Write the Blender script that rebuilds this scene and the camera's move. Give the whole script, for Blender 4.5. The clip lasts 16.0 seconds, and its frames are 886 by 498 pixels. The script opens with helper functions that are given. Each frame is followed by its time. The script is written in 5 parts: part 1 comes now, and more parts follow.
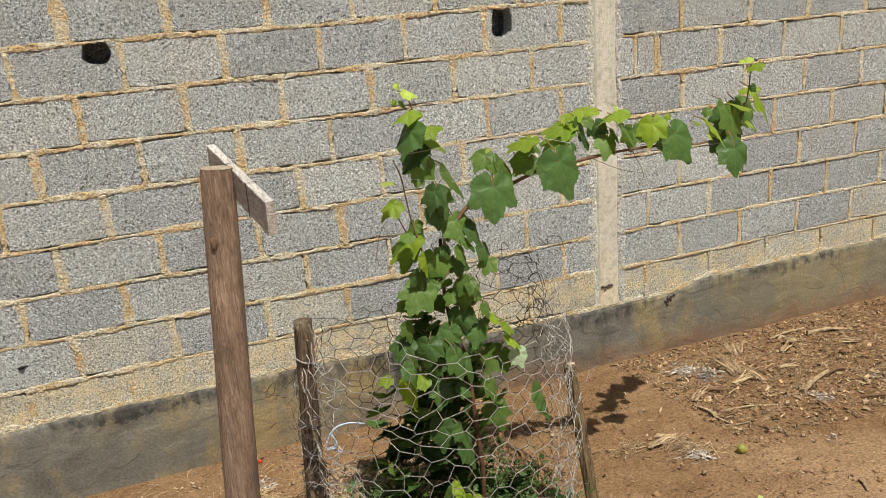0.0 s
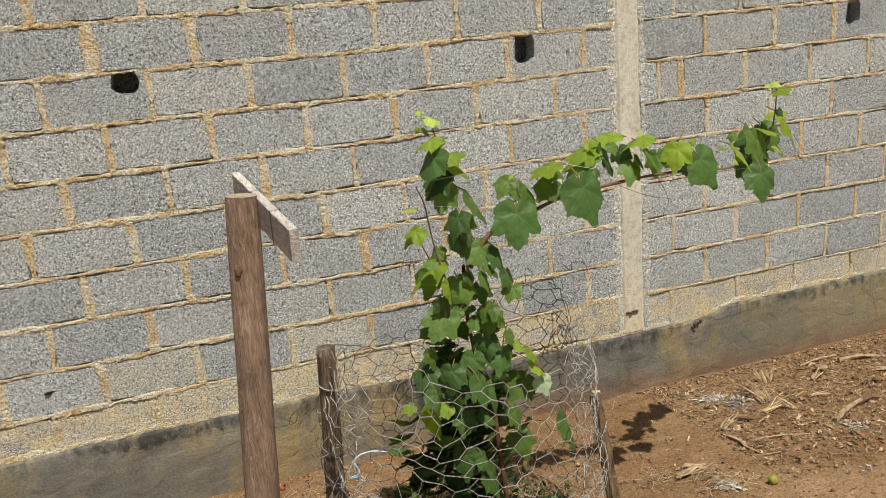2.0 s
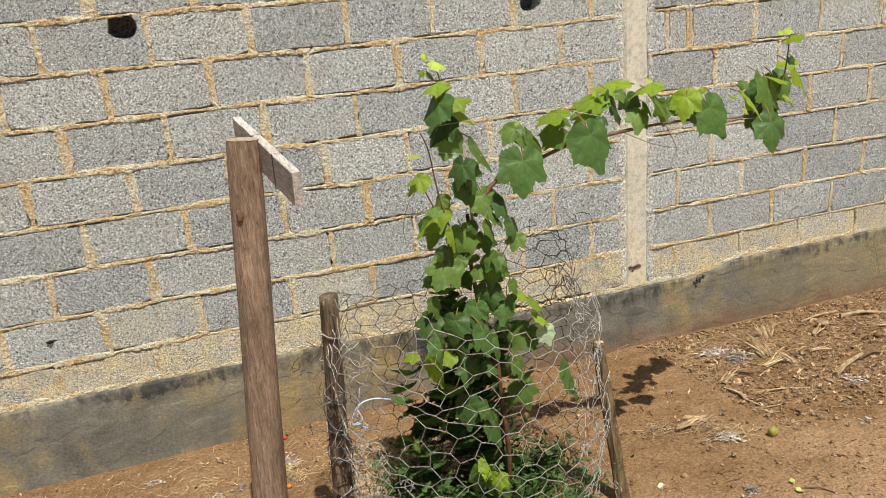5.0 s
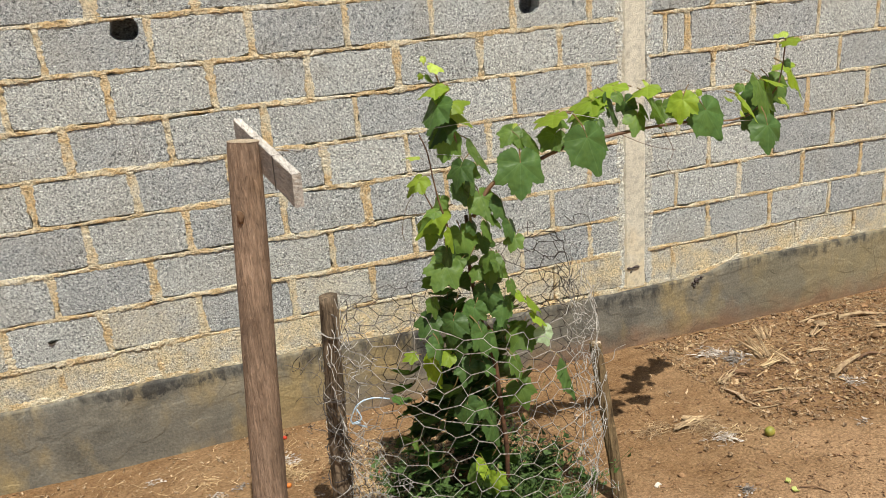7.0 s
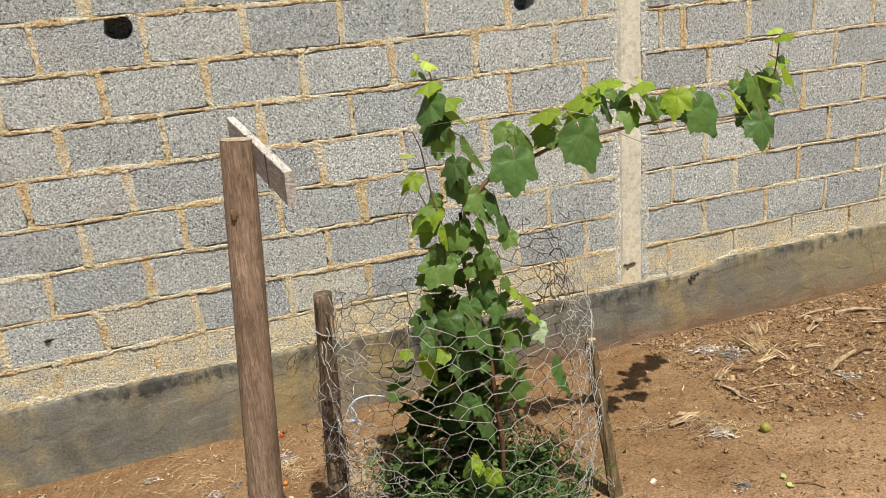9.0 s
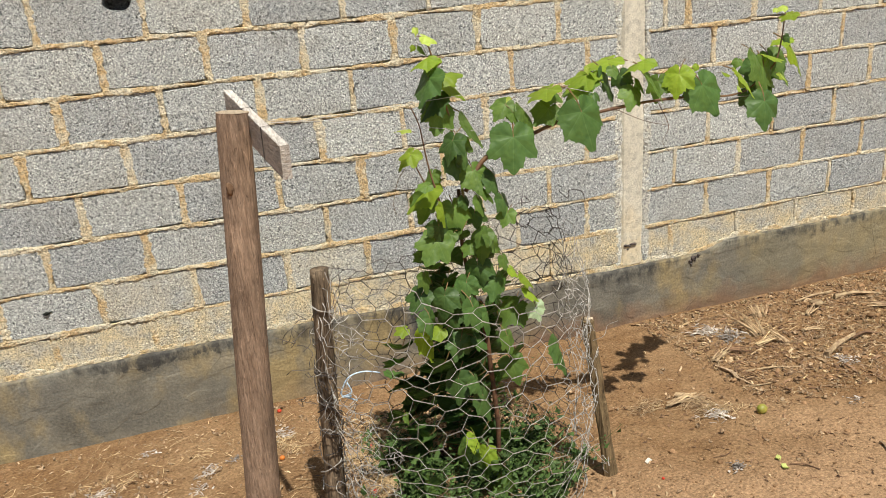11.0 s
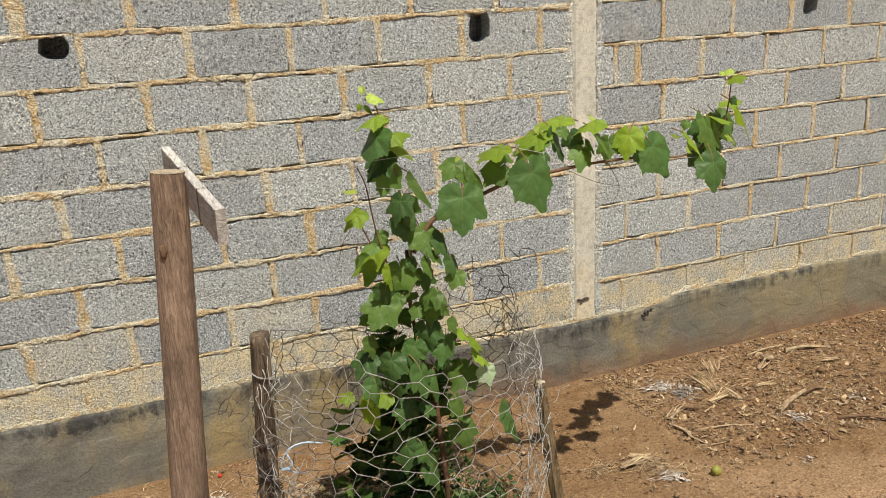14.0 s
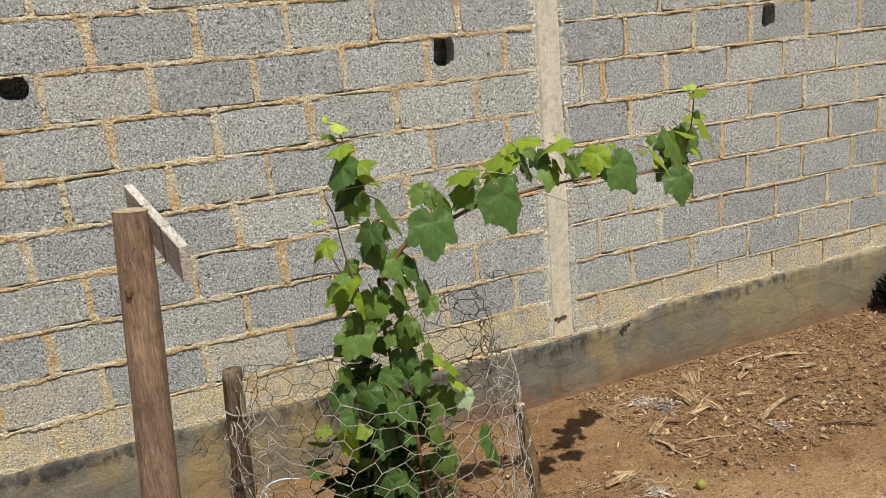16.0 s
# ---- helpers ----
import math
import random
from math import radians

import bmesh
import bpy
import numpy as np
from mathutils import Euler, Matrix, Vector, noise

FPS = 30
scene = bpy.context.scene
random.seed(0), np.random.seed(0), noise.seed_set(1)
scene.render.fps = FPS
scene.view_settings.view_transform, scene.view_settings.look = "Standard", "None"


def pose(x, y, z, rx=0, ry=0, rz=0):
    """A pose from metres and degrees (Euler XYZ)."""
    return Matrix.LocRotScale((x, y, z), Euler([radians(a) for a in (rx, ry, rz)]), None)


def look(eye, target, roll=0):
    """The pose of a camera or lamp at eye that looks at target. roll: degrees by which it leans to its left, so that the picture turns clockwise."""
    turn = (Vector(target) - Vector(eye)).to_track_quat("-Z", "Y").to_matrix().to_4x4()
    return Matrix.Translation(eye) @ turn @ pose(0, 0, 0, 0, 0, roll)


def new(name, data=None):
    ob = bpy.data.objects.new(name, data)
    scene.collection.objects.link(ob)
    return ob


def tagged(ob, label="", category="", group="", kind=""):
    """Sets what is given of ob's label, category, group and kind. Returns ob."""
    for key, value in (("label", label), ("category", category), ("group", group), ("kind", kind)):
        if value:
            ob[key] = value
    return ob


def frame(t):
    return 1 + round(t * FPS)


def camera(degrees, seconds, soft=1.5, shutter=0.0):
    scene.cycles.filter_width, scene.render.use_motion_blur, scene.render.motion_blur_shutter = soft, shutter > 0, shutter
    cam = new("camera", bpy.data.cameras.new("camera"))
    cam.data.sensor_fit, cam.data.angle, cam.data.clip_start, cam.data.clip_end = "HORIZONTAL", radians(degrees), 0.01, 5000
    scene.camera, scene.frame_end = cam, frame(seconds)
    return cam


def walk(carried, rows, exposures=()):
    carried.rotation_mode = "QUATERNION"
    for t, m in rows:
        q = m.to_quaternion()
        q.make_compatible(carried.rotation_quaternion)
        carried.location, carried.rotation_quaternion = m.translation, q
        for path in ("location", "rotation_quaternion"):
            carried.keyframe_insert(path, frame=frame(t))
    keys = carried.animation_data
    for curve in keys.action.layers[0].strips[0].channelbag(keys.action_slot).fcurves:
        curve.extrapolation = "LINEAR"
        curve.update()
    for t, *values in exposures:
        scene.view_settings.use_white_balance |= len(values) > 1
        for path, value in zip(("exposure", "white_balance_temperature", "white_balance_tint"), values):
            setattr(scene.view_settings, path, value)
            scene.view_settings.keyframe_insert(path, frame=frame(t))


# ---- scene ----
cam = camera(60.7, 16.0, soft=0.75)
PATH = [
    (0, (0.3749, -3.4697, 2.0227), (0.9735, -1.6590, 1.4203), -4.84),
    (0.5, (0.3736, -3.4648, 2.0250), (0.9592, -1.6479, 1.4291), -4.73),
    (1, (0.3701, -3.4591, 2.0242), (0.9420, -1.6340, 1.4413), -4.80),
    (1.5, (0.3709, -3.4570, 2.0251), (0.9221, -1.6187, 1.4612), -5.19),
    (2, (0.3783, -3.4587, 2.0278), (0.9307, -1.6124, 1.4912), -5.38),
    (2.5, (0.3853, -3.4584, 2.0357), (0.9424, -1.6066, 1.5275), -5.70),
    (3, (0.3884, -3.4637, 2.0339), (0.9488, -1.6098, 1.5346), -5.80),
    (3.5, (0.3823, -3.4571, 2.0135), (0.9376, -1.6104, 1.4833), -5.57),
    (4, (0.3785, -3.4425, 1.9967), (0.9256, -1.6136, 1.4016), -5.37),
    (4.5, (0.3741, -3.4383, 1.9863), (0.9139, -1.6180, 1.3564), -5.15),
    (4.7, (0.3660, -3.4370, 1.9850), (0.9020, -1.6190, 1.3470), -5.10),
    (7, (0.3660, -3.4616, 1.9893), (0.9002, -1.6412, 1.3555), -5.04),
    (7.5, (0.3693, -3.4626, 1.9911), (0.9005, -1.6418, 1.3566), -5.22),
    (8, (0.3732, -3.4631, 1.9874), (0.9046, -1.6439, 1.3504), -5.36),
    (8.5, (0.3796, -3.4681, 1.9890), (0.9111, -1.6492, 1.3494), -5.27),
    (10.8, (0.3853, -3.4612, 1.9841), (0.9301, -1.6480, 1.3374), -5.40),
    (11, (0.4011, -3.4650, 1.9737), (0.9183, -1.6602, 1.2843), -4.67),
    (11.5, (0.4310, -3.4528, 1.9489), (0.9072, -1.6778, 1.1580), -4.12),
    (12, (0.4204, -3.4328, 1.9190), (1.0728, -1.7386, 1.0796), -2.76),
    (12.5, (0.4168, -3.3942, 1.9676), (1.0724, -1.6876, 1.1544), -3.10),
    (13, (0.4282, -3.3877, 1.9935), (1.0355, -1.6297, 1.2589), -2.82),
    (13.5, (0.4359, -3.3868, 1.9960), (1.0561, -1.6168, 1.3019), -2.85),
    (14, (0.4614, -3.3854, 2.0085), (1.1034, -1.5872, 1.4161), -3.31),
    (14.5, (0.4856, -3.3885, 2.0130), (1.1646, -1.5938, 1.4500), -3.92),
    (15, (0.4852, -3.3834, 2.0223), (1.1644, -1.5833, 1.4750), -4.76),
    (15.5, (0.4950, -3.3839, 2.0157), (1.1902, -1.5884, 1.4735), -5.41),
    (16, (0.4911, -3.3776, 2.0132), (1.1941, -1.5851, 1.4719), -5.40),
]
EXPOSURES = [(0.0, 0.24), (3.0, 0.12), (4.7, 0.36), (7.0, 0.41), (8.5, 0.41), (11.0, 0.45), (11.6, 0.52), (12.6, 0.55), (13.0, 0.36), (13.5, 0.31), (14.5, 0.22), (16.0, 0.19)]
walk(cam, [(t, look(eye, target, roll)) for t, eye, target, roll in PATH], EXPOSURES)

# ---- light ----
TO_SUN = Vector((0.085, -0.46, 1.0)).normalized()
sun = new("sun", bpy.data.lights.new("sun", "SUN"))
sun.data.energy, sun.data.angle, sun.data.color = 5.0, radians(0.55), (1.0, 0.955, 0.87)
sun.matrix_world = look(TO_SUN * 40, (0, 0, 0))
world = bpy.data.worlds.new("sky")
scene.world = world
world.use_nodes = True
sky = world.node_tree.nodes.new("ShaderNodeTexSky")
sky.sky_type, sky.sun_disc = "NISHITA", False
sky.sun_elevation, sky.sun_rotation = math.asin(TO_SUN.z), radians(171)
back = world.node_tree.nodes["Background"]
back.inputs["Strength"].default_value = 0.056
world.node_tree.links.new(sky.outputs[0], back.inputs[0])
scene.view_settings.exposure = 0.0


# ---- materials ----
class Nodes:
    """A small builder for node materials."""

    def __init__(self, name, rough=0.9, metal=0.0, spec=0.3):
        self.mat = bpy.data.materials.new(name)
        self.mat.use_nodes = True
        self.tree = self.mat.node_tree
        self.bsdf = self.tree.nodes["Principled BSDF"]
        self.bsdf.inputs["Roughness"].default_value = rough
        self.bsdf.inputs["Metallic"].default_value = metal
        self.bsdf.inputs["Specular IOR Level"].default_value = spec
        self.coord = self.tree.nodes.new("ShaderNodeTexCoord")
        self.where = self.coord.outputs["Object"]

    def link(self, a, b):
        self.tree.links.new(a, b)

    def put(self, socket, value):
        if isinstance(value, (int, float)):
            socket.default_value = value
        elif isinstance(value, tuple):
            socket.default_value = (*value, 1.0) if len(value) == 3 and socket.type == "RGBA" else value
        else:
            self.link(value, socket)

    def scaled(self, vector, x, y, z):
        n = self.tree.nodes.new("ShaderNodeMapping")
        n.inputs["Scale"].default_value = (x, y, z)
        self.link(vector, n.inputs["Vector"])
        return n.outputs[0]

    def world_place(self):
        n = self.tree.nodes.new("ShaderNodeNewGeometry")
        return n.outputs["Position"]

    def noise(self, scale, detail=4.0, rough=0.6, vector=None, distortion=0.0):
        n = self.tree.nodes.new("ShaderNodeTexNoise")
        n.inputs["Scale"].default_value, n.inputs["Detail"].default_value = scale, detail
        n.inputs["Roughness"].default_value, n.inputs["Distortion"].default_value = rough, distortion
        self.link(vector or self.where, n.inputs["Vector"])
        return n.outputs["Fac"]

    def voronoi(self, scale, vector=None, feature="F1"):
        n = self.tree.nodes.new("ShaderNodeTexVoronoi")
        n.feature = feature
        n.inputs["Scale"].default_value = scale
        self.link(vector or self.where, n.inputs["Vector"])
        return n.outputs["Distance"]

    def ramp(self, fac, *stops):
        n = self.tree.nodes.new("ShaderNodeValToRGB")
        r = n.color_ramp
        while len(r.elements) < len(stops):
            r.elements.new(0.5)
        for e, (p, c) in zip(r.elements, stops):
            e.position = p
            e.color = (*c, 1.0) if isinstance(c, tuple) else (c, c, c, 1.0)
        self.link(fac, n.inputs["Fac"])
        return n.outputs["Color"]

    def mix(self, fac, a, b, blend="MIX"):
        n = self.tree.nodes.new("ShaderNodeMix")
        n.data_type, n.blend_type = "RGBA", blend
        self.put(n.inputs["Factor"], fac)
        self.put(n.inputs[6], a)
        self.put(n.inputs[7], b)
        return n.outputs[2]

    def math(self, op, a, b=0.0, clamp=False):
        n = self.tree.nodes.new("ShaderNodeMath")
        n.operation, n.use_clamp = op, clamp
        self.put(n.inputs[0], a)
        self.put(n.inputs[1], b)
        return n.outputs[0]

    def axis(self, vector, i):
        n = self.tree.nodes.new("ShaderNodeSeparateXYZ")
        self.link(vector, n.inputs[0])
        return n.outputs[i]

    def random(self):
        n = self.tree.nodes.new("ShaderNodeObjectInfo")
        return n.outputs["Random"]

    def island(self):
        n = self.tree.nodes.new("ShaderNodeNewGeometry")
        return n.outputs["Random Per Island"]

    def bump(self, height, strength, distance):
        n = self.tree.nodes.new("ShaderNodeBump")
        n.inputs["Strength"].default_value, n.inputs["Distance"].default_value = strength, distance
        self.link(height, n.inputs["Height"])
        self.link(n.outputs[0], self.bsdf.inputs["Normal"])

    def colour(self, value):
        self.put(self.bsdf.inputs["Base Color"], value)
        return self.mat


def block_material(name, wash, pale=1.0):
    n = Nodes(name, 0.95, spec=0.15)
    p = n.world_place()
    pits = n.noise(118.0, 2.5, 0.6, p, distortion=1.2)
    fine = n.noise(260.0, 2.0, 0.6, p)
    broad = n.noise(3.0, 4.0, 0.6, p)
    grain = n.ramp(pits, (0.345, (0.055, 0.061, 0.062)), (0.445, (0.392, 0.406, 0.398)), (0.55, (0.552, 0.566, 0.546)), (0.66, (0.82, 0.83, 0.79)))
    grain = n.mix(1.0, grain, n.ramp(fine, (0.36, 0.68), (0.62, 1.36)), "MULTIPLY")
    tone = n.mix(n.random(), (0.86 * pale, 0.875 * pale, 0.895 * pale), (1.13 * pale, 1.13 * pale, 1.10 * pale))
    c = n.mix(1.0, grain, tone, "MULTIPLY")
    stain = n.ramp(broad, (0.47, 0.0), (0.74, 1.0))
    c = n.mix(n.math("MULTIPLY", stain, 0.28), c, (0.46, 0.41, 0.31))
    dabs = n.ramp(n.noise(7.0, 3.0, 0.5, p), (0.72, 0.0), (0.80, 1.0))
    c = n.mix(n.math("MULTIPLY", dabs, 0.45), c, (0.36, 0.29, 0.19))
    if wash:
        sand = n.ramp(n.noise(7.0, 5.0, 0.65, p), (0.36, 0.22), (0.62, 0.95))
        c = n.mix(n.math("MULTIPLY", sand, wash), c, n.mix(1.0, (0.90, 0.75, 0.46), n.ramp(pits, (0.36, 0.45), (0.55, 1.05)), "MULTIPLY"))
    n.bump(n.math("ADD", pits, n.math("MULTIPLY", fine, 0.3)), 1.0, 0.018)
    return n.colour(c)


def mortar_material():
    n = Nodes("mortar", 0.95, spec=0.1)
    p = n.world_place()
    broad = n.noise(5.0, 4.0, 0.6, p)
    grain = n.noise(140.0, 4.0, 0.7, p)
    c = n.ramp(broad, (0.36, (0.77, 0.71, 0.56)), (0.47, (0.76, 0.67, 0.47)), (0.57, (0.69, 0.50, 0.26)), (0.64, (0.77, 0.68, 0.49)))
    c = n.mix(1.0, c, n.ramp(grain, (0.34, 0.42), (0.54, 1.10)), "MULTIPLY")
    pores = n.ramp(n.voronoi(95.0, p), (0.10, 0.30), (0.26, 1.0))
    c = n.mix(0.75, c, n.mix(1.0, c, pores, "MULTIPLY"))
    gaps = n.ramp(n.noise(38.0, 4.0, 0.65, n.scaled(p, 0.5, 1.0, 1.3)), (0.30, 0.30), (0.40, 1.0))
    c = n.mix(1.0, c, gaps, "MULTIPLY")
    n.bump(n.math("ADD", grain, n.noise(45.0, 3.0, 0.6, p)), 1.0, 0.013)
    return n.colour(c)


def plinth_material():
    n = Nodes("plinth_plaster", 0.85, spec=0.25)
    p = n.world_place()
    z = n.axis(p, 2)
    broad = n.noise(2.2, 5.0, 0.6, p)
    grain = n.noise(90.0, 4.0, 0.65, p)
    c = n.ramp(broad, (0.34, (0.132, 0.126, 0.106)), (0.50, (0.192, 0.177, 0.138)), (0.64, (0.27, 0.224, 0.142)))
    c = n.mix(n.ramp(n.noise(5.5, 5.0, 0.65, p), (0.50, 0.0), (0.70, 0.7)), c, (0.095, 0.086, 0.066))
    c = n.mix(n.ramp(n.noise(3.1, 5.0, 0.6, n.scaled(p, 1.0, 1.0, 0.6)), (0.49, 0.0), (0.64, 0.85)), c, (0.31, 0.235, 0.11))
    olive = n.math("ADD", n.math("MULTIPLY", n.math("SUBTRACT", n.axis(p, 0), 2.3), 0.6), n.math("MULTIPLY", n.math("SUBTRACT", n.noise(2.5, 4.0, 0.6, p), 0.5), 2.5), clamp=True)
    c = n.mix(n.math("MULTIPLY", olive, 0.6), c, (0.24, 0.205, 0.122))
    # tar-like streaks that run down from the lip
    run = n.noise(1.0, 4.0, 0.7, n.scaled(p, 26.0, 26.0, 3.5))
    level = n.math("ADD", n.math("MULTIPLY", n.math("SUBTRACT", z, 0.315), 10.0), n.math("MULTIPLY", n.math("SUBTRACT", run, 0.45), 2.4))
    level = n.math("ADD", level, n.math("MULTIPLY", n.math("SUBTRACT", n.noise(1.3, 3.0, 0.5, p), 0.50), 6.5), clamp=True)
    x = n.axis(p, 0)
    for at, wide in ((0.02, 0.46), (2.70, 0.34), (3.80, 0.60)):
        bell = n.math("SUBTRACT", 1.0, n.math("DIVIDE", n.math("ABSOLUTE", n.math("SUBTRACT", x, at)), wide), clamp=True)
        rim = n.math("ADD", n.math("MULTIPLY", n.math("SUBTRACT", z, 0.335), 42.0), n.math("MULTIPLY", n.math("SUBTRACT", n.noise(8.0, 6.0, 0.75, n.scaled(p, 1.0, 1.0, 0.6)), 0.5), 10.0), clamp=True)
        level = n.math("ADD", level, n.math("MULTIPLY", n.math("MULTIPLY", rim, bell), 2.6 if at < 3.0 else 1.1), clamp=True)
    patch = n.ramp(n.noise(17.0, 5.0, 0.7, n.scaled(p, 1.0, 1.0, 0.5)), (0.38, 0.25), (0.56, 1.0))
    c = n.mix(n.math("MULTIPLY", n.math("MULTIPLY", level, patch), 0.9), c, (0.036, 0.035, 0.033))
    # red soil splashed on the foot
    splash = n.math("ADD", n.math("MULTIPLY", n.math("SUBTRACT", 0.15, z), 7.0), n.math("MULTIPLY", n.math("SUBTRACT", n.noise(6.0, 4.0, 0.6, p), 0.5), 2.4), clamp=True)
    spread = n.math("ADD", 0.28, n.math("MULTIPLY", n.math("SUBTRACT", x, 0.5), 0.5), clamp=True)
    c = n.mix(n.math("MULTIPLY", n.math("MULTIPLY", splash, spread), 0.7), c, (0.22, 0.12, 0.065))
    c = n.mix(1.0, c, n.ramp(grain, (0.3, 0.72), (0.68, 1.2)), "MULTIPLY")
    # hair cracks and trowel sweeps
    crack = n.ramp(n.voronoi(2.6, n.scaled(p, 1.0, 1.0, 1.5), "DISTANCE_TO_EDGE"), (0.002, 0.55), (0.008, 1.0))
    c = n.mix(n.ramp(n.noise(2.0, 3.0, 0.5, p), (0.50, 0.0), (0.58, 1.0)), c, n.mix(1.0, c, crack, "MULTIPLY"))
    sweep = n.noise(1.0, 4.0, 0.6, n.scaled(p, 3.0, 3.0, 13.0), distortion=1.5)
    c = n.mix(1.0, c, n.ramp(sweep, (0.35, 0.86), (0.65, 1.10)), "MULTIPLY")
    ridges = n.ramp(n.noise(1.0, 1.5, 0.4, n.scaled(p, 6.0, 6.0, 9.0), distortion=0.3), (0.50, 0.0), (0.56, 1.0))
    n.bump(n.math("ADD", n.math("ADD", n.math("MULTIPLY", grain, 0.8), n.math("MULTIPLY", broad, 2.0)), n.math("MULTIPLY", ridges, 0.5)), 0.5, 0.006)
    return n.colour(c)


def concrete_material():
    n = Nodes("pillar_concrete", 0.9, spec=0.2)
    p = n.world_place()
    broad = n.noise(4.0, 5.0, 0.6, n.scaled(p, 1.0, 1.0, 0.35))
    grain = n.noise(170.0, 4.0, 0.65, p)
    c = n.ramp(broad, (0.35, (0.55, 0.51, 0.41)), (0.65, (0.70, 0.66, 0.54)))
    c = n.mix(1.0, c, n.ramp(grain, (0.3, 0.78), (0.65, 1.12)), "MULTIPLY")
    ochre = n.math("ADD", n.math("MULTIPLY", n.math("SUBTRACT", 0.72, n.axis(p, 2)), 3.0), n.math("MULTIPLY", n.math("SUBTRACT", n.noise(6.0, 5.0, 0.65, p), 0.5), 3.0), clamp=True)
    c = n.mix(n.math("MULTIPLY", ochre, 0.7), c, (0.68, 0.56, 0.35))
    c = n.mix(1.0, c, n.ramp(n.noise(28.0, 5.0, 0.7, p), (0.34, 0.72), (0.52, 1.04)), "MULTIPLY")
    pocks = n.ramp(n.voronoi(45.0, p), (0.06, 0.35), (0.13, 1.0))
    c = n.mix(1.0, c, pocks, "MULTIPLY")
    n.bump(n.math("ADD", grain, n.noise(28.0, 5.0, 0.7, p)), 0.7, 0.006)
    return n.colour(c)


def soil_material():
    n = Nodes("red_soil", 1.0, spec=0.05)
    p = n.world_place()
    broad = n.noise(1.1, 5.0, 0.6, p)
    mid = n.noise(9.0, 5.0, 0.65, p)
    grain = n.noise(110.0, 5.0, 0.75, p)
    c = n.ramp(broad, (0.36, (0.204, 0.116, 0.054)), (0.50, (0.214, 0.126, 0.062)), (0.66, (0.262, 0.164, 0.086)))
    c = n.mix(n.ramp(mid, (0.42, 0.0), (0.75, 0.55)), c, (0.342, 0.224, 0.119))
    trodden = n.math("ADD", n.math("MULTIPLY", n.math("SUBTRACT", -1.15, n.axis(p, 1)), 1.3), n.math("MULTIPLY", n.math("SUBTRACT", n.noise(2.1, 5.0, 0.6, p), 0.5), 3.0), clamp=True)
    c = n.mix(n.math("MULTIPLY", trodden, 0.85), c, (0.390, 0.250, 0.141))
    c = n.mix(n.ramp(n.noise(23.0, 4.0, 0.6, p), (0.55, 0.0), (0.75, 0.42)), c, (0.16, 0.085, 0.046))
    c = n.mix(1.0, c, n.ramp(grain, (0.30, 0.52), (0.5, 1.0), (0.68, 1.34)), "MULTIPLY")
    crumbs = n.ramp(n.noise(75.0, 3.0, 0.6, p, distortion=0.6), (0.36, 0.74), (0.62, 1.22))
    c = n.mix(0.8, c, n.mix(1.0, c, crumbs, "MULTIPLY"))
    flecks = n.ramp(n.noise(190.0, 2.0, 0.5, p), (0.66, 0.0), (0.72, 1.0))
    c = n.mix(n.math("MULTIPLY", flecks, 0.6), c, (0.58, 0.43, 0.26))
    n.bump(n.math("ADD", n.math("ADD", n.math("MULTIPLY", grain, 0.7), n.math("MULTIPLY", n.noise(42.0, 4.0, 0.65, p), 1.3)), mid), 1.0, 0.012)
    return n.colour(c)


def wood_material(name, dark, light, scale=1.0, rough=0.85, along=2):
    n = Nodes(name, rough, spec=0.2)
    s = [70.0 * scale] * 3
    s[along] = 9.0 * scale
    streak = n.noise(1.0, 6.0, 0.7, n.scaled(n.where, *s), distortion=0.7)
    blotch = n.noise(7.0, 4.0, 0.6)
    c = n.ramp(streak, (0.30, dark), (0.52, tuple((a + b) / 2 for a, b in zip(dark, light))), (0.70, light))
    c = n.mix(1.0, c, n.ramp(blotch, (0.3, 0.7), (0.7, 1.2)), "MULTIPLY")
    f = [190.0 * scale] * 3
    f[along] = 22.0 * scale
    fibre = n.noise(1.0, 5.0, 0.7, n.scaled(n.where, *f), distortion=0.8)
    c = n.mix(1.0, c, n.ramp(fibre, (0.32, 0.62), (0.62, 1.22)), "MULTIPLY")
    k = [46.0 * scale] * 3
    k[along] = 17.0 * scale
    flake = n.noise(1.0, 4.0, 0.65, n.scaled(n.where, *k), distortion=1.2)
    c = n.mix(n.ramp(flake, (0.62, 0.0), (0.70, 0.75)), c, tuple(min(0.8, v * 1.25) for v in light))
    c = n.mix(n.ramp(flake, (0.30, 0.75), (0.37, 0.0)), c, tuple(v * 0.55 for v in dark))
    g = [110.0 * scale] * 3
    g[along] = 3.5 * scale
    split = n.noise(1.0, 3.0, 0.55, n.scaled(n.where, *g), distortion=0.4)
    c = n.mix(n.ramp(split, (0.28, 0.75), (0.335, 0.0)), c, tuple(v * 0.32 for v in dark))
    n.bump(n.math("ADD", n.math("MULTIPLY", split, 1.5), n.math("ADD", streak, n.math("ADD", n.math("MULTIPLY", fibre, 0.6), flake))), 0.8, 0.006)
    return n.colour(c)


def plain_material(name, a, b, scale=30.0, rough=0.8, metal=0.0, spec=0.3, vary=True):
    n = Nodes(name, rough, metal, spec)
    c = n.mix(n.ramp(n.noise(scale, 4.0, 0.6), (0.35, 0.0), (0.65, 1.0)), a, b)
    if vary:
        c = n.mix(1.0, c, n.ramp(n.island(), (0.0, 0.62), (1.0, 1.3)), "MULTIPLY")
    n.bump(n.noise(scale * 3, 3.0, 0.6), 0.3, 0.003)
    return n.colour(c)


